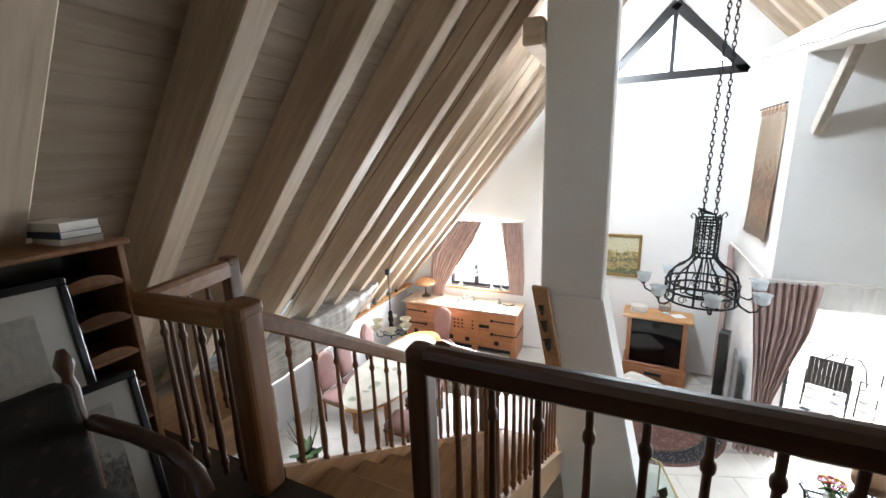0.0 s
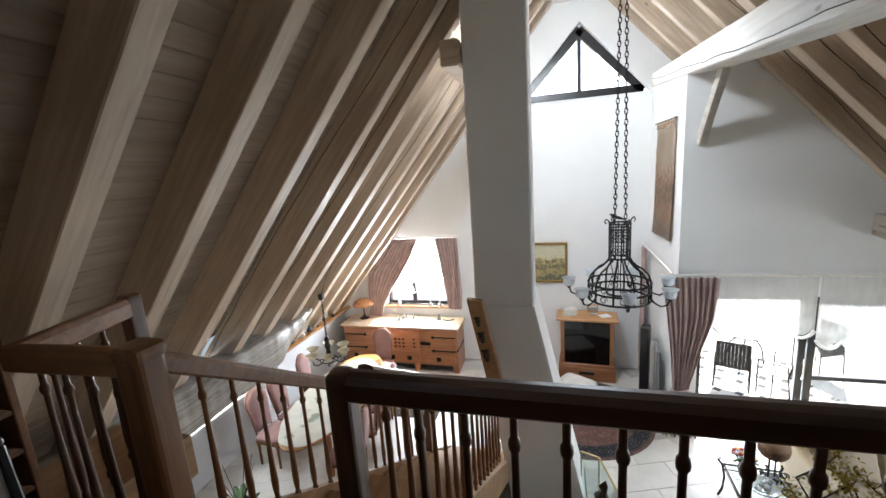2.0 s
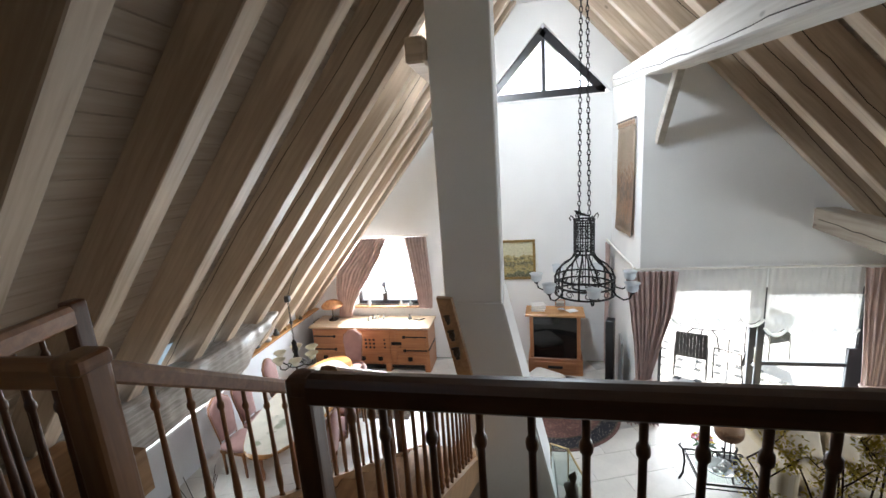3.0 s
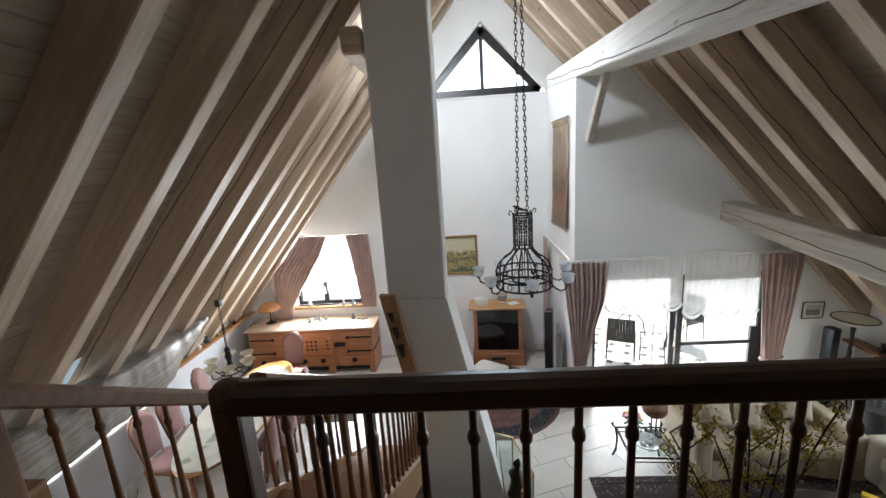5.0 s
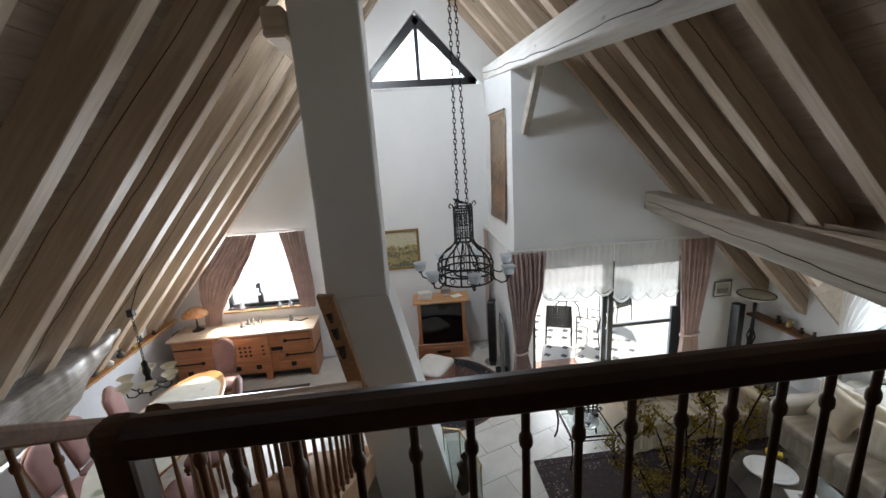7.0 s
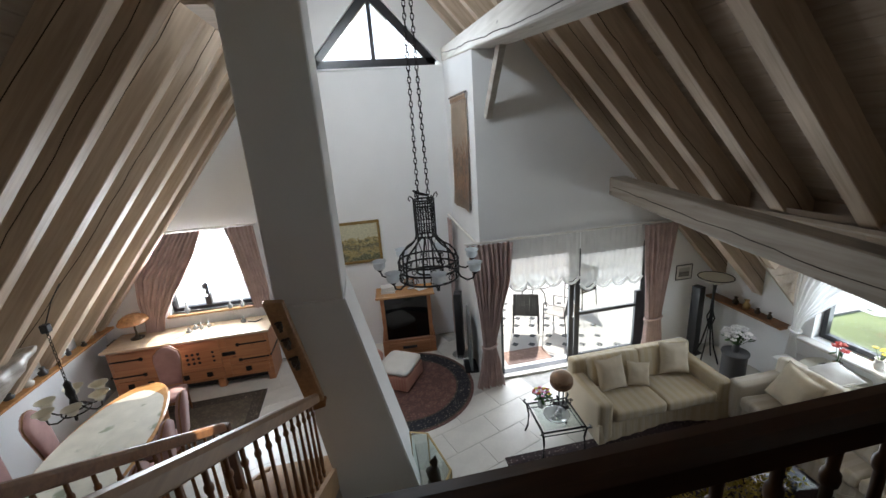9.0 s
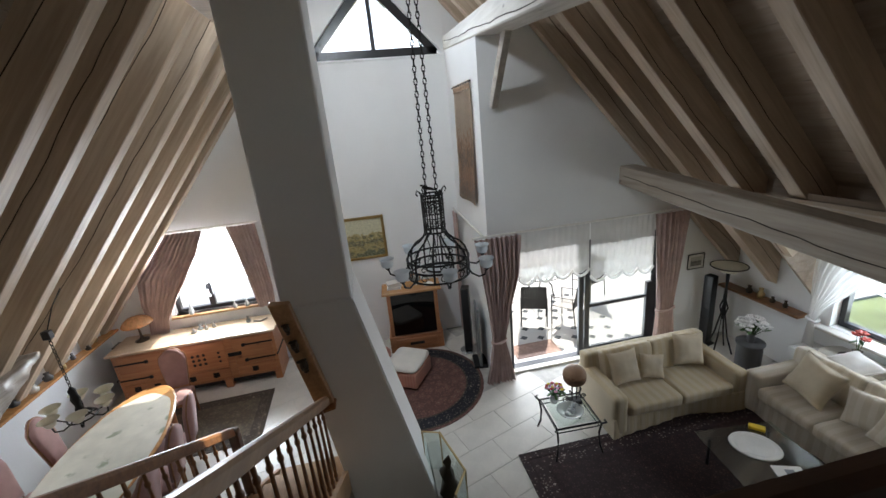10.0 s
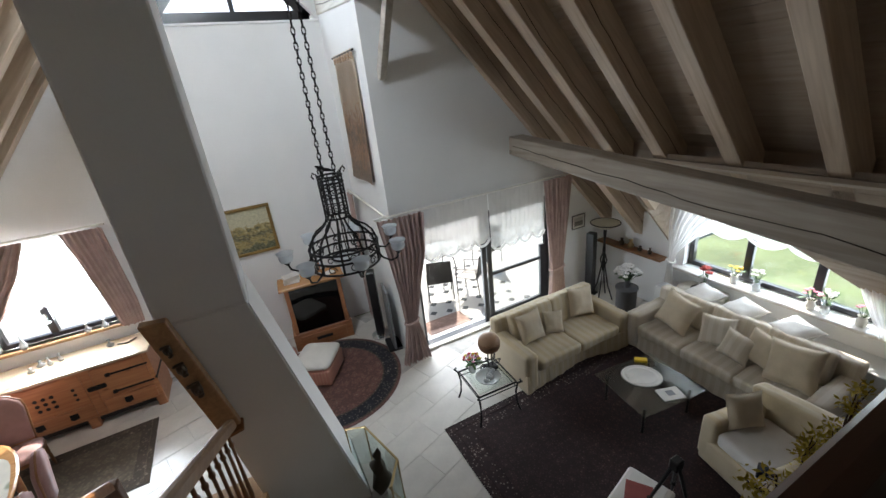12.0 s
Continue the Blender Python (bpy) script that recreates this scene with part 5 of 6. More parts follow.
for k in range(7):
    t = 2 * math.pi * k / 7 + 0.25
    c, s = math.cos(t), math.sin(t)
    arm = part("arm", tube(bm_(), [(c * q, s * q, z) for q, z in ((0.30, 0.10), (0.35, 0.03), (0.42, 0.0), (0.48, 0.03), (0.50, 0.10))], 0.009, 6), IRON, e)
    part("cup_holder", lathe(bm_(), [(0.012, 0.02), (0.03, 0.045), (0.034, 0.05)], 10, pose(c * 0.5, s * 0.5, 0.06)), IRON, arm)
    o = new("cup", cup)
    o.parent, o.matrix_basis = arm, pose(c * 0.5, s * 0.5, 0.105)
    o["label"] = "frosted glass tulip cup"

e = thing("chandelier", pose(-4.06, -2.88, 1.36), "small black iron chandelier with cream glass cups", "chandelier")
part("chain", chain(bm_(), (0, 0, 0.36), (0, 0, 1.0), 0.06), IRON, e)
part("ceiling_hook", tube(bx(-0.04, 0.04, -0.04, 0.04, 0.98, 1.08, bev=0.01), [(0, 0, 1.05), (0, 0.2, 1.28), (0, 0.40, 1.42)], 0.007, 6), BLACK, e)
part("stem", lathe(bm_(), [(0.012, 0.36), (0.04, 0.32), (0.035, 0.26), (0.05, 0.2), (0.03, 0.12), (0.045, 0.06), (0.02, 0.0)], 12), IRON, e, smooth=True)
bm = bm_()
for r, z in ((0.10, 0.0), (0.14, -0.04)):
    tube(bm, [(r * math.cos(t), r * math.sin(t), z) for t in [2 * math.pi * k / 24 for k in range(24)]], 0.009, 6, True)
part("ring", bm, IRON, e)
for k in range(6):
    t = 2 * math.pi * k / 6
    c, s = math.cos(t), math.sin(t)
    arm = part("arm", tube(bm_(), [(c * q, s * q, z) for q, z in ((0.03, 0.05), (0.12, -0.05), (0.20, -0.07), (0.27, -0.03), (0.28, 0.04))], 0.009, 6), IRON, e)
    part("cup", lathe(bm_(), [(0.02, 0.0), (0.045, 0.02), (0.06, 0.06), (0.10, 0.10), (0.095, 0.10), (0.05, 0.055), (0.0, 0.02)], 16, pose(c * 0.28, s * 0.28, 0.04), cap=False), CREAM_GLASS, arm, "cream glass cup", True)

# ---- dining corner ----
T = pose(-3.98, -2.88, 0, rz=3)
e = thing("dining_table", T, "oval pine dining table", "table")
bm = bm_()
lathe(bm, [(0.0, 0.70), (0.96, 0.705), (1.0, 0.72), (1.0, 0.735), (0.97, 0.75), (0.0, 0.75)], 40, cap=False)
bmesh.ops.scale(bm, vec=(0.58, 1.42, 1), verts=bm.verts)
part("tabletop", bm, PINE_TOP, e)
for sx in (-1, 1):
    for sy in (-1, 1):
        part("leg", lathe(bm_(), [(0.03, 0), (0.045, 0.1), (0.03, 0.2), (0.05, 0.5), (0.04, 0.7)], 12, pose(sx * 0.3, sy * 0.95, 0)), PINE, e, smooth=True)
bm, grid = bm_(), []
for r in range(12):
    f = r / 11
    ring = []
    for k in range(48):
        t = 2 * math.pi * k / 48
        q = f + 0.012 * math.sin(t * 9) * (f > 0.83)
        ring.append(bm.verts.new((0.55 * q * math.copysign(abs(math.cos(t)) ** 0.92, math.cos(t)), 1.27 * q * math.copysign(abs(math.sin(t)) ** 0.92, math.sin(t)) - 0.1, 0.757 + 0.003 * math.sin(7 * t + 9 * f))))
    grid.append(ring)
for a, b in zip(grid, grid[1:]):
    for i in range(48):
        j = (i + 1) % 48
        if (a[i].co - b[i].co).length > 1e-6:
            bm.faces.new((a[i], a[j], b[j], b[i]))
bmesh.ops.remove_doubles(bm, verts=bm.verts, dist=1e-4)
solo("tablecloth", bm, LINEN, "embroidered cream tablecloth on the dining table", "tablecloth", T, True)


def dining_chair(at, label):
    e = thing("dining_chair", at, label, "chair", group="chairs round the dining table")
    part("seat", puff(bm_(), 0.48, 0.46, 0.12, 0.4, pose(0, 0, 0.45)), PINK_CHAIR, e, smooth=True)
    part("seat_frame", bx(-0.22, 0.22, -0.21, 0.21, 0.36, 0.42, bev=0.01), OAK_M, e)
    half = [(0.145, 0.50), (0.155, 0.62), (0.175, 0.80), (0.19, 0.94), (0.175, 1.03), (0.13, 1.07), (0.10, 1.105), (0.05, 1.135), (0.0, 1.145)]
    edge = [(x, z) for x, z in half] + [(-x, z) for x, z in half[-2::-1]]
    bm = bm_()
    rows = []
    for f, d in ((1.0, 0.0), (0.97, 0.028), (0.80, 0.042), (0.45, 0.05)):
        rows.append([bm.verts.new((x * f, -0.22 + d - 0.14 * (0.8 + (z - 0.8) * f - 0.45), 0.8 + (z - 0.8) * f)) for x, z in edge])
    for a, b in zip(rows, rows[1:]):
        for i in range(len(edge)):
            j = (i + 1) % len(edge)
            bm.faces.new((a[i], a[j], b[j], b[i]))
    bm.faces.new(rows[-1])
    back = [bm.verts.new(v.co + Vector((0, -0.045, 0))) for v in rows[0]]
    for i in range(len(edge)):
        j = (i + 1) % len(edge)
        bm.faces.new((back[i], back[j], rows[0][j], rows[0][i]))
    bm.faces.new(back[::-1])
    bmesh.ops.recalc_face_normals(bm, faces=bm.faces)
    part("backrest", bm, PINK_CHAIR, e, "rose upholstered backrest with a scalloped crown", True)
    part("back_frame", tube(bm_(), [(x * 1.03, -0.235 - 0.14 * (z - 0.45), z) for x, z in [(0.15, 0.38)] + edge + [(-0.15, 0.38)]], 0.012, 6), OAK_M, e, "carved oak back frame", True)
    for sx in (-1, 1):
        for sy in (-1, 1):
            part("leg", lathe(bm_(), [(0.016, 0), (0.02, 0.1), (0.018, 0.2), (0.026, 0.38)], 10, pose(sx * 0.19, sy * 0.18, 0)), OAK_MV, e, smooth=True)
    return e


first = dining_chair(pose(-3.88, -1.42, 0, rz=188), "rose upholstered dining chair with a scalloped oak-framed back")
for x, y, a in ((-3.42, -2.62, 100), (-3.36, -3.2, 95), (-3.34, -3.85, 92), (-4.62, -2.4, -80), (-4.66, -3.12, -88), (-4.66, -3.62, -95)):
    copy_thing(first, pose(x, y, 0, rz=a))
e = thing("floor_plant", pose(-4.35, -4.75, 0), "bare branching orchid plant in a grey pot", "plant")
part("pot", lathe(bm_(), [(0.10, 0), (0.14, 0.2), (0.15, 0.26), (0.13, 0.26), (0.12, 0.2)], 16, cap=False), POT, e, smooth=True)
bm, rnd = bm_(), random.Random(12)
for k in range(9):
    a = rnd.uniform(0, 6.28)
    tube(bm, [(0, 0, 0.2), (0.1 * math.cos(a), 0.1 * math.sin(a), 0.45), (0.22 * math.cos(a), 0.22 * math.sin(a), 0.62 + rnd.random() * 0.25)], 0.007, 5, taper=0.4)
part("stem", bm, TWIG, e)
bm = bm_()
for k in range(8):
    a = rnd.uniform(0, 6.28)
    puff(bm, 0.26, 0.09, 0.015, 0.9, pose(0.13 * math.cos(a), 0.13 * math.sin(a), 0.32, ry=-25, rz=math.degrees(a)), 10, 4)
tagged(part("foliage", bm, LEAF, e, smooth=True), kind="stuff")
rnd = random.Random(8)
for k in range(9):
    y = -0.45 - k * 0.28
    h, r = rnd.uniform(0.06, 0.18), rnd.uniform(0.03, 0.06)
    solo("ornament", lathe(bm_(), [(r, 0), (r * 1.2, h * 0.4), (r * 0.5, h * 0.7), (r * 0.7, h)], 12, pose(-5.32 + rnd.uniform(-0.05, 0.05), y, 1.2)), rnd.choice([BRASS, BRONZE, PAPER, POT]),
         "small ornament on the knee wall shelf", "ornament", smooth=True, group="shelf ornaments")
for k in range(4):
    h, r = (0.13, 0.16, 0.09, 0.11)[k], (0.04, 0.05, 0.035, 0.03)[k]
    solo("ornament", lathe(bm_(), [(r, 0), (r * 1.25, h * 0.4), (r * 0.5, h * 0.75), (r * 0.8, h)], 12, pose(5.55, -2.45 - k * 0.2, 1.02)), (BRONZE, BRASS, BRONZE, BRONZE)[k], "small brass vessel on the wooden shelf", "ornament", smooth=True, group="shelf ornaments")

# ---- by the round rug ----
e = thing("ottoman", pose(-0.20, -1.46, 0, rz=-32), "salmon upholstered ottoman with a cream top cushion", "ottoman")
part("base", bx(-0.30, 0.30, -0.33, 0.33, 0.03, 0.30, bev=0.04, seg=3), SALMON, e, smooth=True)
part("top_cushion", puff(bm_(), 0.62, 0.68, 0.16, 0.3, pose(0, 0, 0.36)), WHITE_C, e, "cream top cushion", True)
e = thing("armchair", pose(-0.98, -1.05, 0, rz=-65), "low salmon upholstered armchair", "armchair")
part("base", bx(-0.40, 0.40, -0.36, 0.40, 0.04, 0.32, bev=0.05, seg=3), SALMON, e, smooth=True)
part("seat_cushion", puff(bm_(), 0.62, 0.66, 0.18, 0.3, pose(0, 0.05, 0.40)), SALMON, e, smooth=True)
part("backrest", puff(bm_(), 0.8, 0.24, 0.55, 0.35, pose(0, -0.32, 0.62, rx=8)), SALMON, e, smooth=True)
for s in (-1, 1):
    part("arm", puff(bm_(), 0.16, 0.74, 0.30, 0.35, pose(s * 0.38, 0.02, 0.46)), SALMON, e, smooth=True)
e = thing("loudspeaker", pose(1.02, -0.98, 0, rz=-20), "tall slim black and grey loudspeaker on a round foot", "loudspeaker")
part("cabinet", bx(-0.07, 0.07, -0.10, 0.10, 0.06, 1.32, bev=0.01), BLACK, e)
part("foot", lathe(bm_(), [(0.17, 0), (0.17, 0.03), (0.05, 0.06)], 24), SILVER, e)
e = thing("panel_heater", pose(1.10, -1.42, 0, rz=-8), "tall grey flat panel on a foot", "panel")
part("panel", bx(-0.02, 0.02, -0.22, 0.22, 0.05, 1.15, bev=0.008), GREY_PLASTIC, e)
part("foot", bx(-0.12, 0.12, -0.2, 0.2, 0, 0.05, bev=0.008), BLACK, e)
e = thing("fire_screen", pose(0, 0, 0), "folding glass fire screen in a brass frame", "fire screen")
pts = [(-0.22, -3.62), (-0.02, -3.70), (0.14, -4.30), (-0.02, -4.55)]
for (xa, ya), (xb, yb) in zip(pts, pts[1:]):
    bm = bm_()
    tube(bm, [(xa, ya, 0.02), (xb, yb, 0.02), (xb, yb, 0.72), (xa, ya, 0.72)], 0.013, 6, True)
    leaf = part("leaf_frame", bm, BRASS, e, "thin brass frame")
    n = Vector((yb - ya, xa - xb, 0)).normalized() * 0.002
    bm = bm_()
    q = [Vector((xa, ya, 0.03)), Vector((xb, yb, 0.03)), Vector((xb, yb, 0.71)), Vector((xa, ya, 0.71))]
    va, vb = [bm.verts.new(p + n) for p in q], [bm.verts.new(p - n) for p in q]
    bm.faces.new(va), bm.faces.new(vb[::-1])
    part("pane", bm, GREEN_GLASS, leaf)
e = thing("figurine", pose(-0.02, -4.05, 0.16), "dark bronze figure group on the hearth", "figurine")
part("figure", lumpy(lathe(bm_(), [(0.09, 0), (0.10, 0.1), (0.06, 0.22), (0.075, 0.32), (0.03, 0.40), (0.045, 0.47), (0.0, 0.52)], 14, cap=False), 0.05, 9), BRONZE, e, smooth=True)

# ---- sofas ----


def sofa(name, at, w, seats, label, fill=CREAM, skirt_wave=0.03, depth=0.95):
    e = thing(name, at, label, "sofa")
    bm = bm_()
    n = 48                                       # skirt with soft folds and a bowed front
    top, bot = [], []
    for i in range(n + 1):
        q = i / n
        bow = -0.10 * math.cos((q - 0.5) * 2 * math.pi) * (seats == 2) + skirt_wave * math.sin(q * seats * 2 * math.pi)
        y = depth / 2 - 0.06 + bow * 0.6
        top.append(bm.verts.new(((q - 0.5) * w, y, 0.30)))
        bot.append(bm.verts.new(((q - 0.5) * (w + 0.02), y + 0.015 + 0.008 * math.sin(q * 60), 0.015)))
    backs = [bm.verts.new((s * w / 2, -depth / 2, z)) for s, z in ((1, 0.30), (1, 0.015), (-1, 0.015), (-1, 0.30))]
    for i in range(n):
        bm.faces.new((bot[i], bot[i + 1], top[i + 1], top[i]))
    bm.faces.new((bot[-1], backs[1], backs[0], top[-1]))
    bm.faces.new((backs[2], bot[0], top[0], backs[3]))
    bm.faces.new((backs[1], backs[2], backs[3], backs[0]))
    bm.faces.new(top + [backs[0], backs[3]])
    part("skirt", bm, fill, e, "floor-length pleated skirt")
    for s in (-1, 1):
        part("arm", lumpy(rbox(0.21, depth, 0.58, 0.07, pose(s * (w / 2 - 0.105), 0.0, 0.325)), 0.012, 4, s), fill, e, smooth=True)
    part("back", lumpy(rbox(w - 0.04, 0.20, 0.74, 0.06, pose(0, -depth / 2 + 0.12, 0.44, rx=6)), 0.012, 4, 2), fill, e, smooth=True)
    cw = (w - 0.46) / seats
    for k in range(seats):
        x = -w / 2 + 0.23 + cw * (k + 0.5)
        part("seat_cushion", lumpy(rbox(cw + 0.01, depth - 0.28, 0.17, 0.06, pose(x, 0.15, 0.375)), 0.012, 5, k), fill, e, smooth=True)
        part("back_cushion", lumpy(rbox(cw + 0.01, 0.16, 0.44, 0.06, pose(x, -depth / 2 + 0.26, 0.66, rx=15)), 0.015, 5, k + 3), fill, e, smooth=True)
    return e


def pillow(at, size, fill, label):
    """A plump cushion with drawn-out corners, sagging creases and a piped seam."""
    e = thing("cushion", at, label, "cushion", group="sofa cushions")
    bm, n, seed = bm_(), 14, at.translation.x * 3 + at.translation.y
    sheets = []
    for side in (1, -1):
        sheet = []
        for i in range(n + 1):
            row = []
            for j in range(n + 1):
                u, v = 2 * i / n - 1, 2 * j / n - 1
                x, y = size / 2 * u * (1 - 0.10 * (1 - v * v) * abs(u)), size / 2 * v * (1 - 0.10 * (1 - u * u) * abs(v))
                h = 0.095 * (size / 0.46) * max(0.0, (1 - u ** 4) * (1 - v ** 4)) ** 0.55
                h += 0.010 * noise.noise(Vector((u * 2.2, v * 2.2, seed + side))) * (h > 0.02)
                h -= 0.008 * abs(math.sin(6 * math.atan2(v, u) + seed)) * (abs(u) > 0.35 or abs(v) > 0.35) * (h > 0.02)
                row.append(bm.verts.new((x, y, side * h)))
            sheet.append(row)
        for i in range(n):
            for j in range(n):
                q = (sheet[i][j], sheet[i + 1][j], sheet[i + 1][j + 1], sheet[i][j + 1])
                bm.faces.new(q if side > 0 else q[::-1])
        sheets.append(sheet)
    top = sheets[0]
    seam = [top[i][0] for i in range(n)] + [top[n][j] for j in range(n)] + [top[i][n] for i in range(n, 0, -1)] + [top[0][j] for j in range(n, 0, -1)]
    line = [v.co.copy() for v in seam]
    bmesh.ops.remove_doubles(bm, verts=bm.verts, dist=1e-5)
    part("cover", bm, fill, e, smooth=True)
    part("piping", tube(bm_(), line, 0.006, 5, True), fill, e, smooth=True)
    return e


sofa("sofa", pose(3.27, -3.24, 0, rz=180), 2.02, 2, "cream striped two-seat sofa with its back to the terrace door")
S2 = pose(4.72, -4.90, 0, rz=90)
sofa("sofa", S2, 2.5, 3, "long ivory sofa under the dormer window", IVORY)
pillow(pose(2.72, -3.22, 0.70, rx=68, ry=0, rz=4), 0.46, CREAM_P, "large cream cushion on the two-seat sofa")
pillow(pose(3.14, -3.25, 0.64, rx=65, ry=8, rz=-12), 0.34, CREAM_P, "small cream cushion on the two-seat sofa")
pillow(pose(3.80, -3.15, 0.72, rx=68, ry=6, rz=-8), 0.46, CREAM_P, "large cream cushion on the two-seat sofa")
for y, s, z, f in ((-4.22, 0.54, 0.72, CREAM_P), (-4.76, 0.44, 0.66, IVORY), (-5.07, 0.38, 0.63, IVORY), (-5.32, 0.44, 0.70, CREAM_P), (-5.66, 0.56, 0.70, CREAM_P)):
    pillow(pose(4.66 + 0.05 * math.sin(y * 9), y, z, rx=66, ry=8 * math.sin(y * 7), rz=-90 + 10 * math.sin(y * 5)), s, f, "plump cream cushion on the long sofa")
for y in (-4.25, -4.8, -5.4):
    pillow(pose(5.16, y, 0.85, rx=16, rz=-80 + y * 7), 0.44, WHITE_C, "sunlit white cushion on the sofa's back")
structure("window_bench", bx(5.20, 5.62, -6.4, -3.45, 0.0, 0.66, bev=0.01), PLASTER, "low white bench wall behind the long sofa", "bench")
e = thing("armchair", pose(3.55, -6.0, 0, rz=-12), "cream upholstered armchair with a white throw", "armchair")
part("skirt", bx(-0.42, 0.44, -0.42, 0.42, 0.01, 0.32, bev=0.03, seg=2), CREAM, e, smooth=True)
for s in (-1, 1):
    part("arm", lumpy(rbox(0.18, 0.84, 0.54, 0.06, pose(0, s * 0.36, 0.32, rz=90)), 0.01, 4, s), CREAM, e, smooth=True)
part("back", lumpy(rbox(0.86, 0.20, 0.68, 0.07, pose(0.36, 0, 0.48, ry=10, rz=90)), 0.01, 4, 5), CREAM, e, smooth=True)
part("seat_cushion", rbox(0.66, 0.54, 0.17, 0.06, pose(-0.06, 0.0, 0.39)), WHITE_C, e, "white throw over the seat", True)
pillow(pose(3.55, -5.72, 0.66, rx=70, rz=-25), 0.40, CREAM_P, "cream cushion on the armchair")

# ---- tables ----
G = pose(1.72, -3.53, 0, rz=-3)
e = thing("side_table", G, "square glass side table with a black iron frame", "table")
part("tabletop", bx(-0.26, 0.26, -0.27, 0.27, 0.475, 0.487, bev=0.003), GREEN_GLASS, e, "green-edged glass top")
bm = bm_()
tube(bm, [(-0.28, -0.29, 0.465), (0.28, -0.29, 0.465), (0.28, 0.29, 0.465), (-0.28, 0.29, 0.465)], 0.014, 6, True)
tube(bm, [(-0.27, -0.28, 0.40), (0.27, -0.28, 0.40), (0.27, 0.28, 0.40), (-0.27, 0.28, 0.40)], 0.008, 6, True)
part("frame", bm, IRON, e)
for sx in (-1, 1):
    for sy in (-1, 1):
        part("leg", tube(bm_(), [(sx * 0.31, sy * 0.32, 0.52), (sx * 0.33, sy * 0.34, 0.49), (sx * 0.29, sy * 0.30, 0.45), (sx * 0.27, sy * 0.28, 0.3), (sx * 0.28, sy * 0.29, 0.12), (sx * 0.31, sy * 0.32, 0.0)], 0.014, 6), IRON, e)
e = thing("globe_lamp", G @ pose(0.12, 0.10, 0.487), "antique globe shade on a black iron stand", "lamp")
part("base", bx(-0.09, 0.09, -0.07, 0.07, 0, 0.05, bev=0.01), IRON, e)
bm = tube(bm_(), [(-0.03, 0, 0.04), (-0.03, 0, 0.30)], 0.009, 6)
tube(bm, [(0.03, 0, 0.04), (0.03, 0, 0.30)], 0.009, 6)
for s in (-1, 1):
    scroll(bm, (s * 0.12, 0, 0.07), (1, 0, 0), (0, 0, 1), 0.045, 1.3, 0.008)
    scroll(bm, (0, s * 0.11, 0.06), (0, 1, 0), (0, 0, 1), 0.04, 1.3, 0.008)
part("stand", bm, IRON, e)
part("globe", puff(bm_(), 0.30, 0.30, 0.26, 1.0, pose(0, 0, 0.42), 28, 16), GLOBE, e, "brown antique globe", True)


def bouquet(name, at, petals, n, r, h, label, pot_mat, seed, pr=0.03):
    e = thing(name, at, label, "flowers")
    part("vase", lathe(bm_(), [(0.045, 0), (0.06, 0.06), (0.04, 0.11), (0.055, 0.14), (0.05, 0.14), (0.03, 0.1)], 14, cap=False), pot_mat, e, smooth=True)
    rnd, stems, leaves = random.Random(seed), bm_(), bm_()
    blooms = [bm_() for _ in petals]
    for k in range(n):
        a, q, z = rnd.uniform(0, 6.28), r * math.sqrt(rnd.random()), h * rnd.uniform(0.7, 1.0)
        p = Vector((q * math.cos(a), q * math.sin(a), 0.12 + z * (1 - 0.35 * q / r)))
        tube(stems, [(0, 0, 0.08), p * 0.6 + Vector((0, 0, 0.03)), p], 0.004, 4)
        bb = blooms[k % len(petals)]
        for j in range(5):
            t = 2 * math.pi * j / 5 + a
            puff(bb, pr * 1.3, pr * 0.9, pr * 0.5, 0.9, Matrix.Translation(p) @ pose(0, 0, 0, rz=math.degrees(t)) @ pose(pr * 0.6, 0, 0.0, ry=-25), 7, 4)
        if k % 2 == 0:
            puff(leaves, 0.11, 0.04, 0.008, 0.9, Matrix.Translation(p * 0.75) @ pose(0, 0, 0, ry=rnd.uniform(-50, 20), rz=math.degrees(a)) @ pose(0.04, 0, 0), 8, 4)
    tagged(part("stem", stems, LEAF, e), kind="stuff")
    tagged(part("foliage", leaves, LEAF, e, smooth=True), kind="stuff")
    for bb, pm in zip(blooms, petals):
        tagged(part("bloom", bb, pm, e, smooth=True), kind="stuff")
    return e


bouquet("bouquet", G @ pose(-0.13, 0.17, 0.487), [PETAL_R, YELLOW, PETAL_P], 22, 0.11, 0.20, "small bunch of red and yellow flowers in a vase", CRYSTAL, 3, 0.022)
e = thing("glass_bowl", G @ pose(-0.02, -0.08, 0.487), "cut crystal bowl of glass pieces", "bowl")
part("bowl", lathe(bm_(), [(0.06, 0), (0.15, 0.03), (0.17, 0.06), (0.16, 0.06), (0.05, 0.015)], 20, cap=False), CRYSTAL, e, smooth=True)
rnd = random.Random(2)
for k in range(7):
    part("glass_piece", puff(bm_(), 0.07, 0.06, 0.06, 0.8, pose(rnd.uniform(-0.08, 0.08), rnd.uniform(-0.08, 0.08), 0.06), 10, 6), CRYSTAL, e, smooth=True)

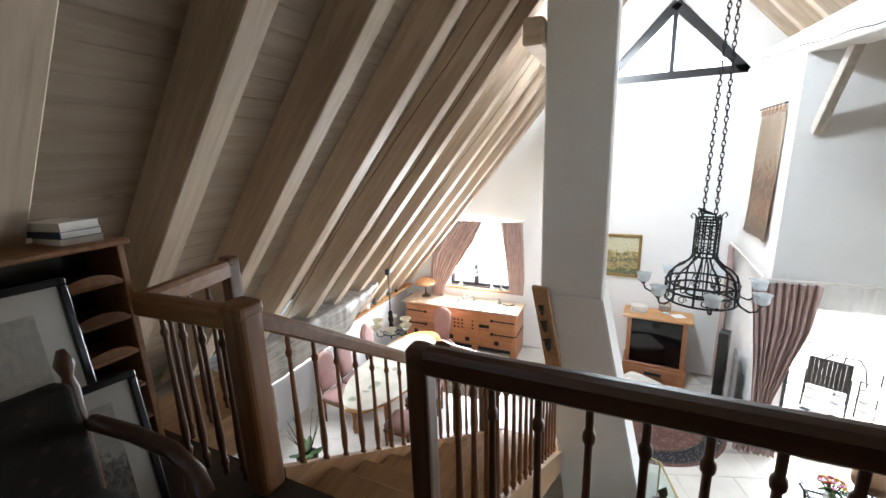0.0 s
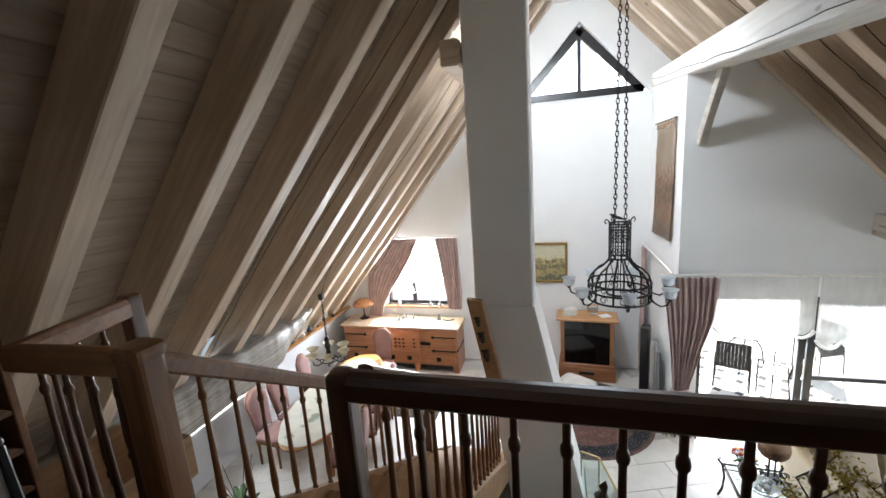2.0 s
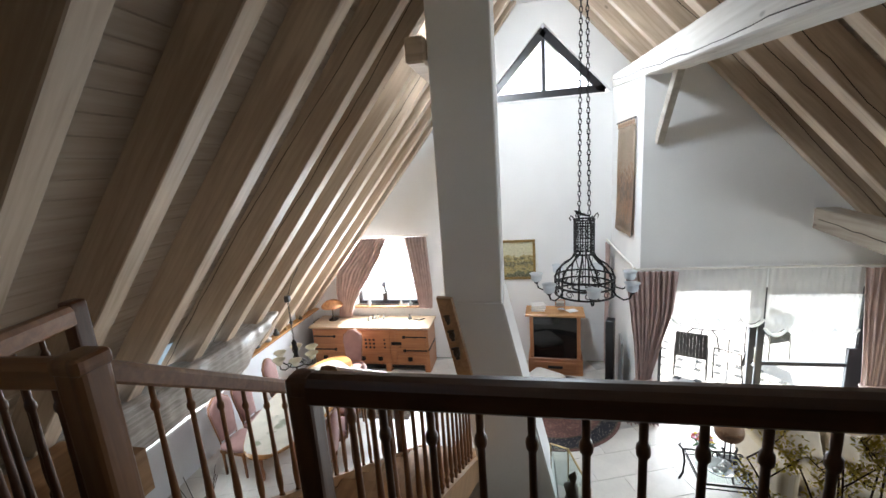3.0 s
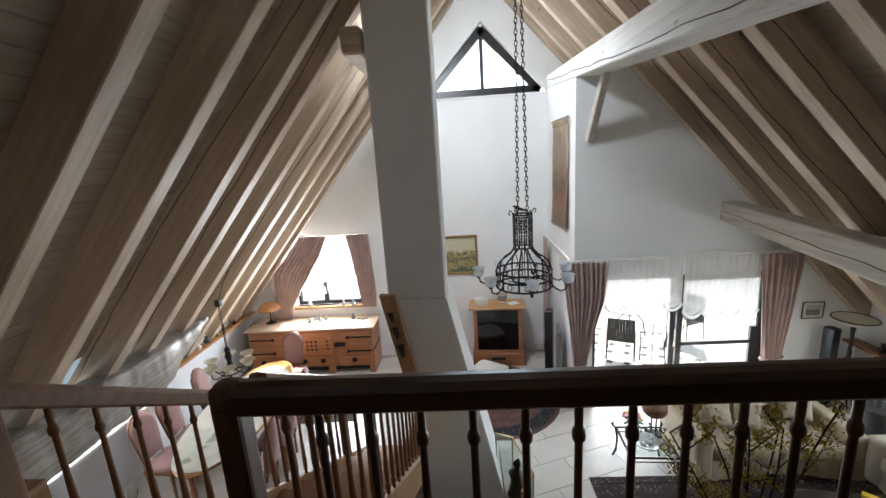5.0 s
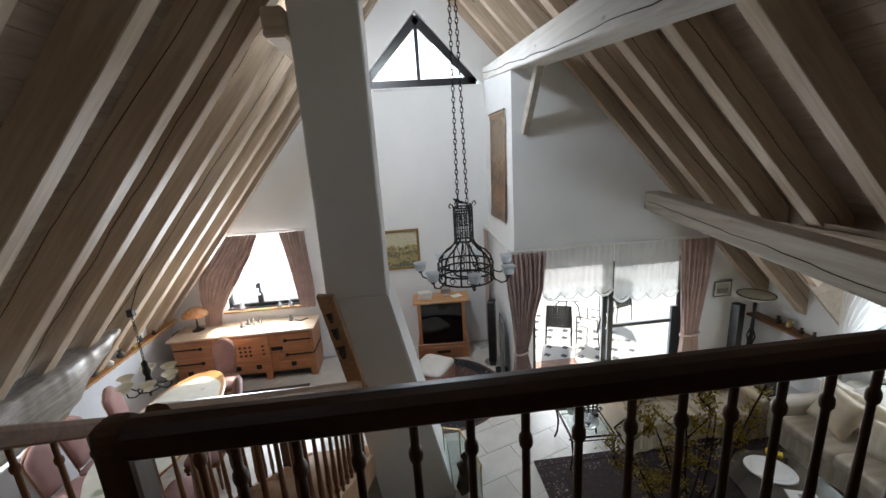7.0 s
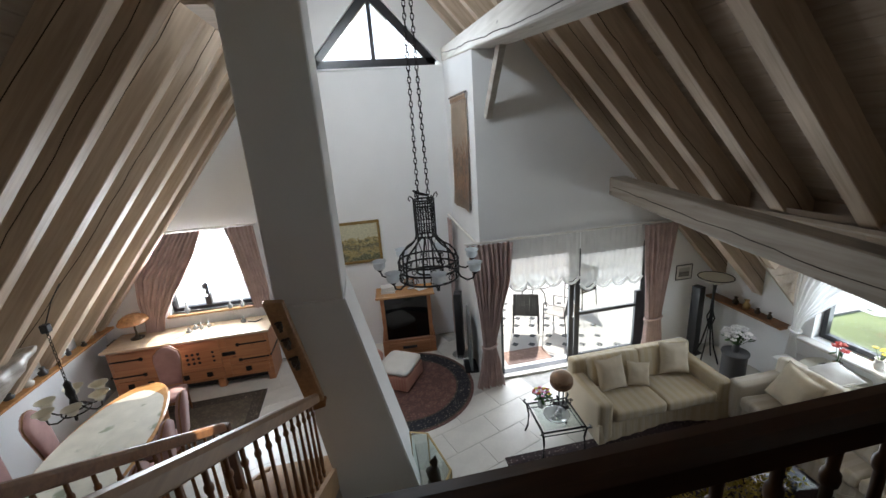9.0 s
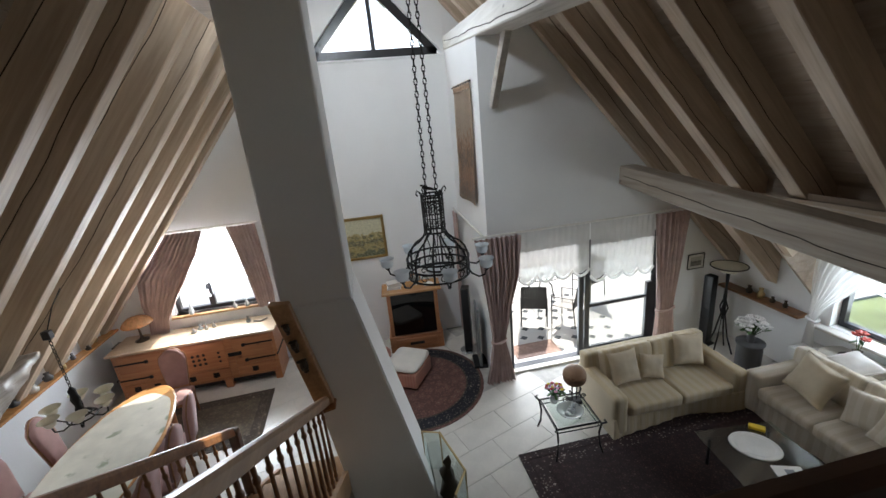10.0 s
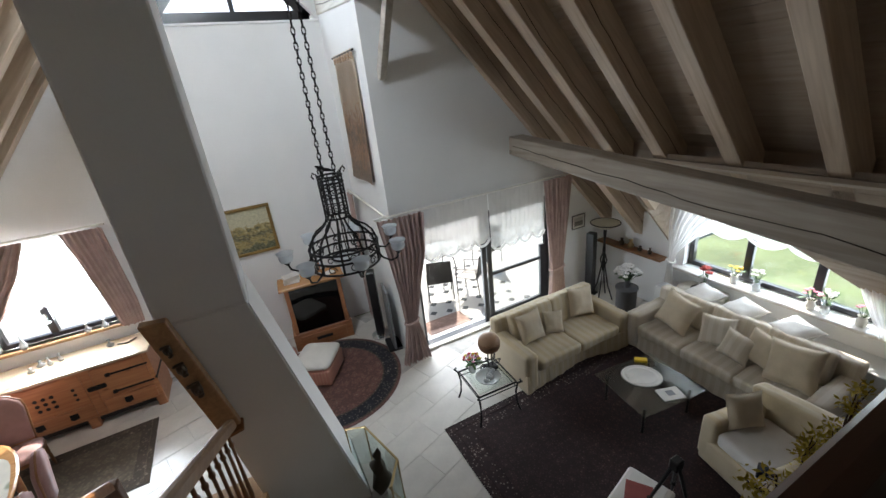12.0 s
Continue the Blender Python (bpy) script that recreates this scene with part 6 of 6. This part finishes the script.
e = thing("coffee_table", pose(3.39, -4.71, 0.013, rz=-7), "large glass coffee table on a dark base", "table")
part("tabletop", bx(-0.48, 0.48, -0.43, 0.43, 0.374, 0.387, bev=0.004), GREEN_GLASS, e, "green-edged glass top")
for sx in (-1, 1):
    for sy in (-1, 1):
        part("leg", lathe(bm_(), [(0.022, 0), (0.016, 0.05), (0.016, 0.35), (0.03, 0.374)], 10, pose(sx * 0.36, sy * 0.31, 0)), IRON, e)
e = thing("tray", pose(3.42, -4.60, 0.40, rz=-39), "oval white embroidered tray cloth with a card", "tray")
bm = lathe(bm_(), [(1, 0), (1.0, 0.004), (0.97, 0.014), (0.92, 0.006), (0.75, 0.006), (0.72, 0.010), (0.68, 0.006)], 36)
bmesh.ops.scale(bm, vec=(0.25, 0.21, 1), verts=bm.verts)
part("dish", bm, PAPER, e, smooth=True)
part("card", bx(-0.17, -0.09, -0.17, 0.02, 0.012, 0.018), WHITE_C, e)
solo("yellow_box", bx(-0.08, 0.08, -0.04, 0.04, 0.40, 0.44, bev=0.008, m=pose(3.66, -4.40, 0, rz=-45)), YELLOW, "small yellow tin on the coffee table", "tin")
solo("magazine", bx(-0.14, 0.14, -0.10, 0.10, 0.40, 0.412, bev=0.002, m=pose(3.42, -5.0, 0, rz=-20)), PAPER, "pale magazine on the coffee table", "magazine")
solo("magazine", bx(-0.04, 0.05, -0.03, 0.05, 0.412, 0.415, m=pose(3.42, -5.0, 0, rz=-20)), GREY_PLASTIC, "small dark picture on the magazine", "magazine")

# ---- corner by the dormer ----
e = thing("floor_lamp", pose(5.12, -2.42, 0), "dark torchiere floor lamp with a wide glass bowl", "floor lamp")
part("bowl", lathe(bm_(), [(0.02, 1.44), (0.14, 1.47), (0.255, 1.55), (0.265, 1.565), (0.25, 1.56), (0.13, 1.485), (0.0, 1.46)], 28, cap=False), CREAM_GLASS, e, "wide shallow glass bowl", True)
part("rim", tube(bm_(), [(0.26 * math.cos(t), 0.26 * math.sin(t), 1.56) for t in [2 * math.pi * k / 32 for k in range(32)]], 0.010, 6, True), IRON, e)
part("pole", lathe(bm_(), [(0.02, 0.6), (0.035, 0.75), (0.02, 0.9), (0.03, 1.0), (0.018, 1.2), (0.03, 1.4), (0.04, 1.45)], 12), IRON, e, smooth=True)
for k in range(4):
    t = math.pi / 2 * k + 0.4
    part("leg", tube(bm_(), [(0.02 * math.cos(t), 0.02 * math.sin(t), 0.95), (0.06 * math.cos(t), 0.06 * math.sin(t), 0.82), (0.03 * math.cos(t), 0.03 * math.sin(t), 0.7), (0.10 * math.cos(t), 0.10 * math.sin(t), 0.3), (0.2 * math.cos(t), 0.2 * math.sin(t), 0.0)], 0.013, 6), IRON, e)
e = thing("loudspeaker", pose(5.08, -2.15, 0, rz=12), "tall slim black loudspeaker in the corner", "loudspeaker")
part("cabinet", bx(-0.07, 0.07, -0.08, 0.08, 0.02, 1.3, bev=0.01), BLACK, e)
part("foot", bx(-0.11, 0.11, -0.12, 0.12, 0, 0.02), BLACK, e)
e = thing("plant_stand", pose(4.95, -3.10, 0), "dark stoneware pillar stand", "stand")
part("pillar", lathe(bm_(), [(0.19, 0), (0.19, 0.03), (0.17, 0.05), (0.17, 0.52), (0.19, 0.55), (0.19, 0.58)], 20), POT, e, smooth=True)
bouquet("orchid", pose(4.95, -3.10, 0.58), [PETAL_W], 54, 0.21, 0.32, "white orchid in full bloom on the dark stand", POT, 9, 0.04)
e = thing("round_table", pose(5.42, -4.10, 0.66), "small round cloth-covered table top on the bench", "table")
part("cloth", lathe(bm_(), [(0.37, 0.0), (0.36, 0.09), (0.345, 0.112), (0.0, 0.12)], 28, cap=False), LINEN, e, smooth=True)
am = bouquet("amaryllis", pose(5.40, -4.12, 0.785), [PETAL_R], 4, 0.06, 0.45, "red amaryllis in a dark pot on a round dish", BRONZE, 5, 0.05)
part("saucer", lathe(bm_(), [(0.10, -0.004), (0.17, 0.006), (0.175, 0.02), (0.12, 0.014), (0.05, 0.02)], 24), BRONZE, am, "dark round dish", True)
for k, (y, pm) in enumerate(((-4.42, YELLOW), (-4.72, PETAL_W), (-5.35, PETAL_P), (-5.5, PETAL_W), (-5.85, PETAL_P))):
    bouquet("potted_plant", pose(5.60, y, 0.975), [pm], 8, 0.09, 0.2 + 0.06 * (k % 2), "small flowering pot plant on the dormer sill", (PAPER, CRYSTAL)[k % 2], 20 + k, 0.026)

# tripod and papers
e = thing("tripod", pose(2.2, -5.85, 0), "black camera tripod standing on the rug", "tripod")
part("head", bx(-0.05, 0.05, -0.04, 0.04, 0.84, 0.95, bev=0.01), BLACK, e)
for k in range(3):
    t = 2 * math.pi * k / 3 + 0.5
    leg = part("leg", tube(bm_(), [(0.03 * math.cos(t), 0.03 * math.sin(t), 0.86), (0.36 * math.cos(t), 0.36 * math.sin(t), 0.015)], 0.018, 6, taper=0.55), BLACK, e)
    part("clamp", lathe(bm_(), [(0.024, -0.02), (0.024, 0.02)], 8, pose(0.19 * math.cos(t), 0.19 * math.sin(t), 0.45)), BLACK, leg)
e = thing("magazine_pile", pose(2.05, -5.66, 0.013, rz=15), "pile of papers and a red magazine on a low stool", "magazines")
part("stool", bx(-0.26, 0.26, -0.22, 0.22, 0, 0.36, bev=0.02), WHITE_C, e)
part("paper", bx(-0.22, 0.22, -0.16, 0.16, 0.36, 0.372), PAPER, e)
part("magazine", bx(-0.10, 0.12, -0.10, 0.14, 0.374, 0.38, m=pose(0, 0, 0, rz=20)), BOOK_RED, e, "red magazine")
e = thing("camera_bag", pose(3.05, -6.15, 0.50, rz=20), "small black and silver camera on the armchair", "camera")
part("body", bx(-0.07, 0.07, -0.04, 0.04, 0, 0.09, bev=0.012), BLACK, e)
part("lens", lathe(bm_(), [(0.035, 0), (0.035, 0.07), (0.028, 0.075)], 14, pose(0, -0.04, 0.045, rx=90)), SILVER, e)

# ---- forsythia on the landing edge ----
e = thing("forsythia", pose(0.36, -7.07, FL), "forsythia branches with small yellow flowers in a floor vase", "plant")
part("vase", lathe(bm_(), [(0.045, 0), (0.062, 0.08), (0.055, 0.18), (0.04, 0.24), (0.05, 0.27), (0.045, 0.27), (0.035, 0.23)], 18, cap=False), POT, e, smooth=True)
rnd, twigs, fl = random.Random(31), bm_(), bm_()


def blossom(p, s):
    q = Euler((rnd.uniform(-1, 1), rnd.uniform(-1, 1), rnd.uniform(0, 6))).to_matrix()
    for j in range(4):
        a = math.pi / 2 * j
        u, v = Vector((math.cos(a), math.sin(a), 0)), Vector((-math.sin(a), math.cos(a), 0))
        fl.faces.new([fl.verts.new(p + q @ w * s) for w in (u * 0.1, u * 0.6 + v * 0.2 + Vector((0, 0, 0.15)), u * 1.1 + Vector((0, 0, 0.25)), u * 0.6 - v * 0.2 + Vector((0, 0, 0.15)))])


def branch(p, d, length, r, depth):
    pts, n = [p], 7
    for i in range(n):
        d = (d + Vector((rnd.uniform(-.12, .12), rnd.uniform(-.06, .06), rnd.uniform(-.03, .12)))).normalized()
        pts.append(pts[-1] + d * length / n)
    for i, q in enumerate(pts):
        q.z = min(q.z, 3.64 + 0.07 * math.sin(q.x * 30 + q.y * 50))
        q.y = max(-7.115 if q.z < 3.65 else -7.26, min(q.y, -6.93))
    tube(twigs, pts, r, 5, taper=0.45)
    for i, q in enumerate(pts[2:]):
        for _ in range(2):
            if rnd.random() < 0.5:
                blossom(q + Vector((rnd.uniform(-.025, .025), rnd.uniform(-.02, .02), rnd.uniform(-.02, .02))), rnd.uniform(0.012, 0.018))
        if depth > 0 and i > 0 and rnd.random() < 0.6:
            side = Vector((rnd.choice((-1, 1)) * rnd.uniform(.5, .9), rnd.uniform(-.25, .25), rnd.uniform(.35, .8))).normalized()
            branch(q.copy(), side, length * rnd.uniform(.16, .30), r * 0.55, depth - 1)


for k in range(7):
    branch(Vector((rnd.uniform(-.02, .02), rnd.uniform(-.02, .02), 0.24)) + Vector((0.36, -7.07, FL)), Vector((-0.60 + k * 0.19, rnd.uniform(-.05, .05), 0.95)).normalized(), rnd.uniform(0.42, 0.62), 0.0045, 2)
inv = pose(-0.36, 7.07, -FL)
bmesh.ops.transform(twigs, matrix=inv, verts=twigs.verts)
bmesh.ops.transform(fl, matrix=inv, verts=fl.verts)
tagged(part("twig", twigs, TWIG, e), kind="stuff")
tagged(part("blossom", fl, PETAL, e, "small yellow blossoms"), kind="stuff")

# ---- terrace furniture ----


def garden_chair(at):
    e = thing("garden_chair", at, "black slatted metal garden chair on the terrace", "chair", group="terrace chairs")
    for s in (-1, 1):
        part("side_frame", tube(bm_(), [(s * 0.26, 0.24, 0), (s * 0.26, 0.24, 0.62), (s * 0.26, -0.2, 0.64), (s * 0.26, -0.26, 0.02)], 0.013, 6), IRON, e)
        part("back_post", tube(bm_(), [(s * 0.24, -0.2, 0.4), (s * 0.24, -0.3, 0.92)], 0.014, 6), IRON, e)
    part("top_rail", tube(bm_(), [(-0.24, -0.3, 0.92), (0.24, -0.3, 0.92)], 0.014, 6), IRON, e)
    for k in range(9):
        part("back_slat", bx(-0.235 + k * 0.052, -0.185 + k * 0.052, -0.012, 0.012, 0.42, 0.92, m=pose(0, -0.13, 0, rx=10)), IRON, e)
        part("seat_slat", bx(-0.24, 0.24, -0.2 + k * 0.05, -0.165 + k * 0.05, 0.40, 0.415), IRON, e)
    return e


c = garden_chair(pose(2.62, -0.33, -0.02, rz=-22))
copy_thing(c, pose(3.28, -0.55, -0.02, rz=40))
copy_thing(c, pose(4.3, 0.4, -0.02, rz=110))
copy_thing(c, pose(2.0, 0.9, -0.02, rz=-75))
e = thing("garden_table", pose(3.15, 0.55, -0.02), "round glass-topped black metal garden table", "table")
part("tabletop", lathe(bm_(), [(0.5, 0.70), (0.5, 0.712)], 28), GREEN_GLASS, e, "clear glass top").visible_shadow = False
part("rim", tube(bm_(), [(0.5 * math.cos(t), 0.5 * math.sin(t), 0.706) for t in [2 * math.pi * k / 32 for k in range(32)]], 0.012, 6, True), IRON, e)
for k in range(3):
    t = 2.1 * k
    part("leg", tube(bm_(), [(0.05, 0, 0.70), (0.3 * math.cos(t), 0.3 * math.sin(t), 0.35), (0.36 * math.cos(t), 0.36 * math.sin(t), 0)], 0.014, 6), IRON, e)
rug("doormat", pose(2.2, -1.35, -0.02), 0.85, 0.5, RUG_WORN, RUG_WORN, "small worn brownish rug outside the terrace door", 0.06)
bouquet("terrace_plant", pose(2.5, 1.6, -0.02), [LEAF], 30, 0.3, 0.8, "green pot plant on the terrace", POT, 44, 0.06)

# ---- floor tiles, last ----
TURN, TW, TD = 19.0, 0.72, 0.44
floor_ob = bpy.data.objects["floor"]
tile_full = to_mesh("tile", bx(-TW / 2 + 0.0015, TW / 2 - 0.0015, -TD / 2 + 0.0015, TD / 2 - 0.0015, -0.012, 0.0, bev=0.003), STONE)
R = pose(0, 0, 0, rz=TURN)
count, rest = 0, bm_()
for i in range(-22, 23):
    for j in range(-30, 31):
        p = R @ Vector(((i + (0.5 if j % 2 else 0)) * TW, j * TD, 0))
        if not (-5.75 < p.x < 5.9 and -7.4 < p.y < -0.15):
            continue
        if p.x > 1.0 and p.y > -2.1:
            continue
        near = -2.9 < p.x < 2.6 and p.y > -5.6
        if near and count < 298:
            o = new("tile", tile_full)
            o.parent, o.matrix_basis = floor_ob, pose(p.x, p.y, 0, rz=TURN)
            count += 1
        else:
            box(rest, -TW / 2 + 0.0015, TW / 2 - 0.0015, -TD / 2 + 0.0015, TD / 2 - 0.0015, -0.012, 0.0, m=pose(p.x, p.y, 0, rz=TURN))
o = part("tiles", rest, STONE, floor_ob)
o["kind"] = "stuff"
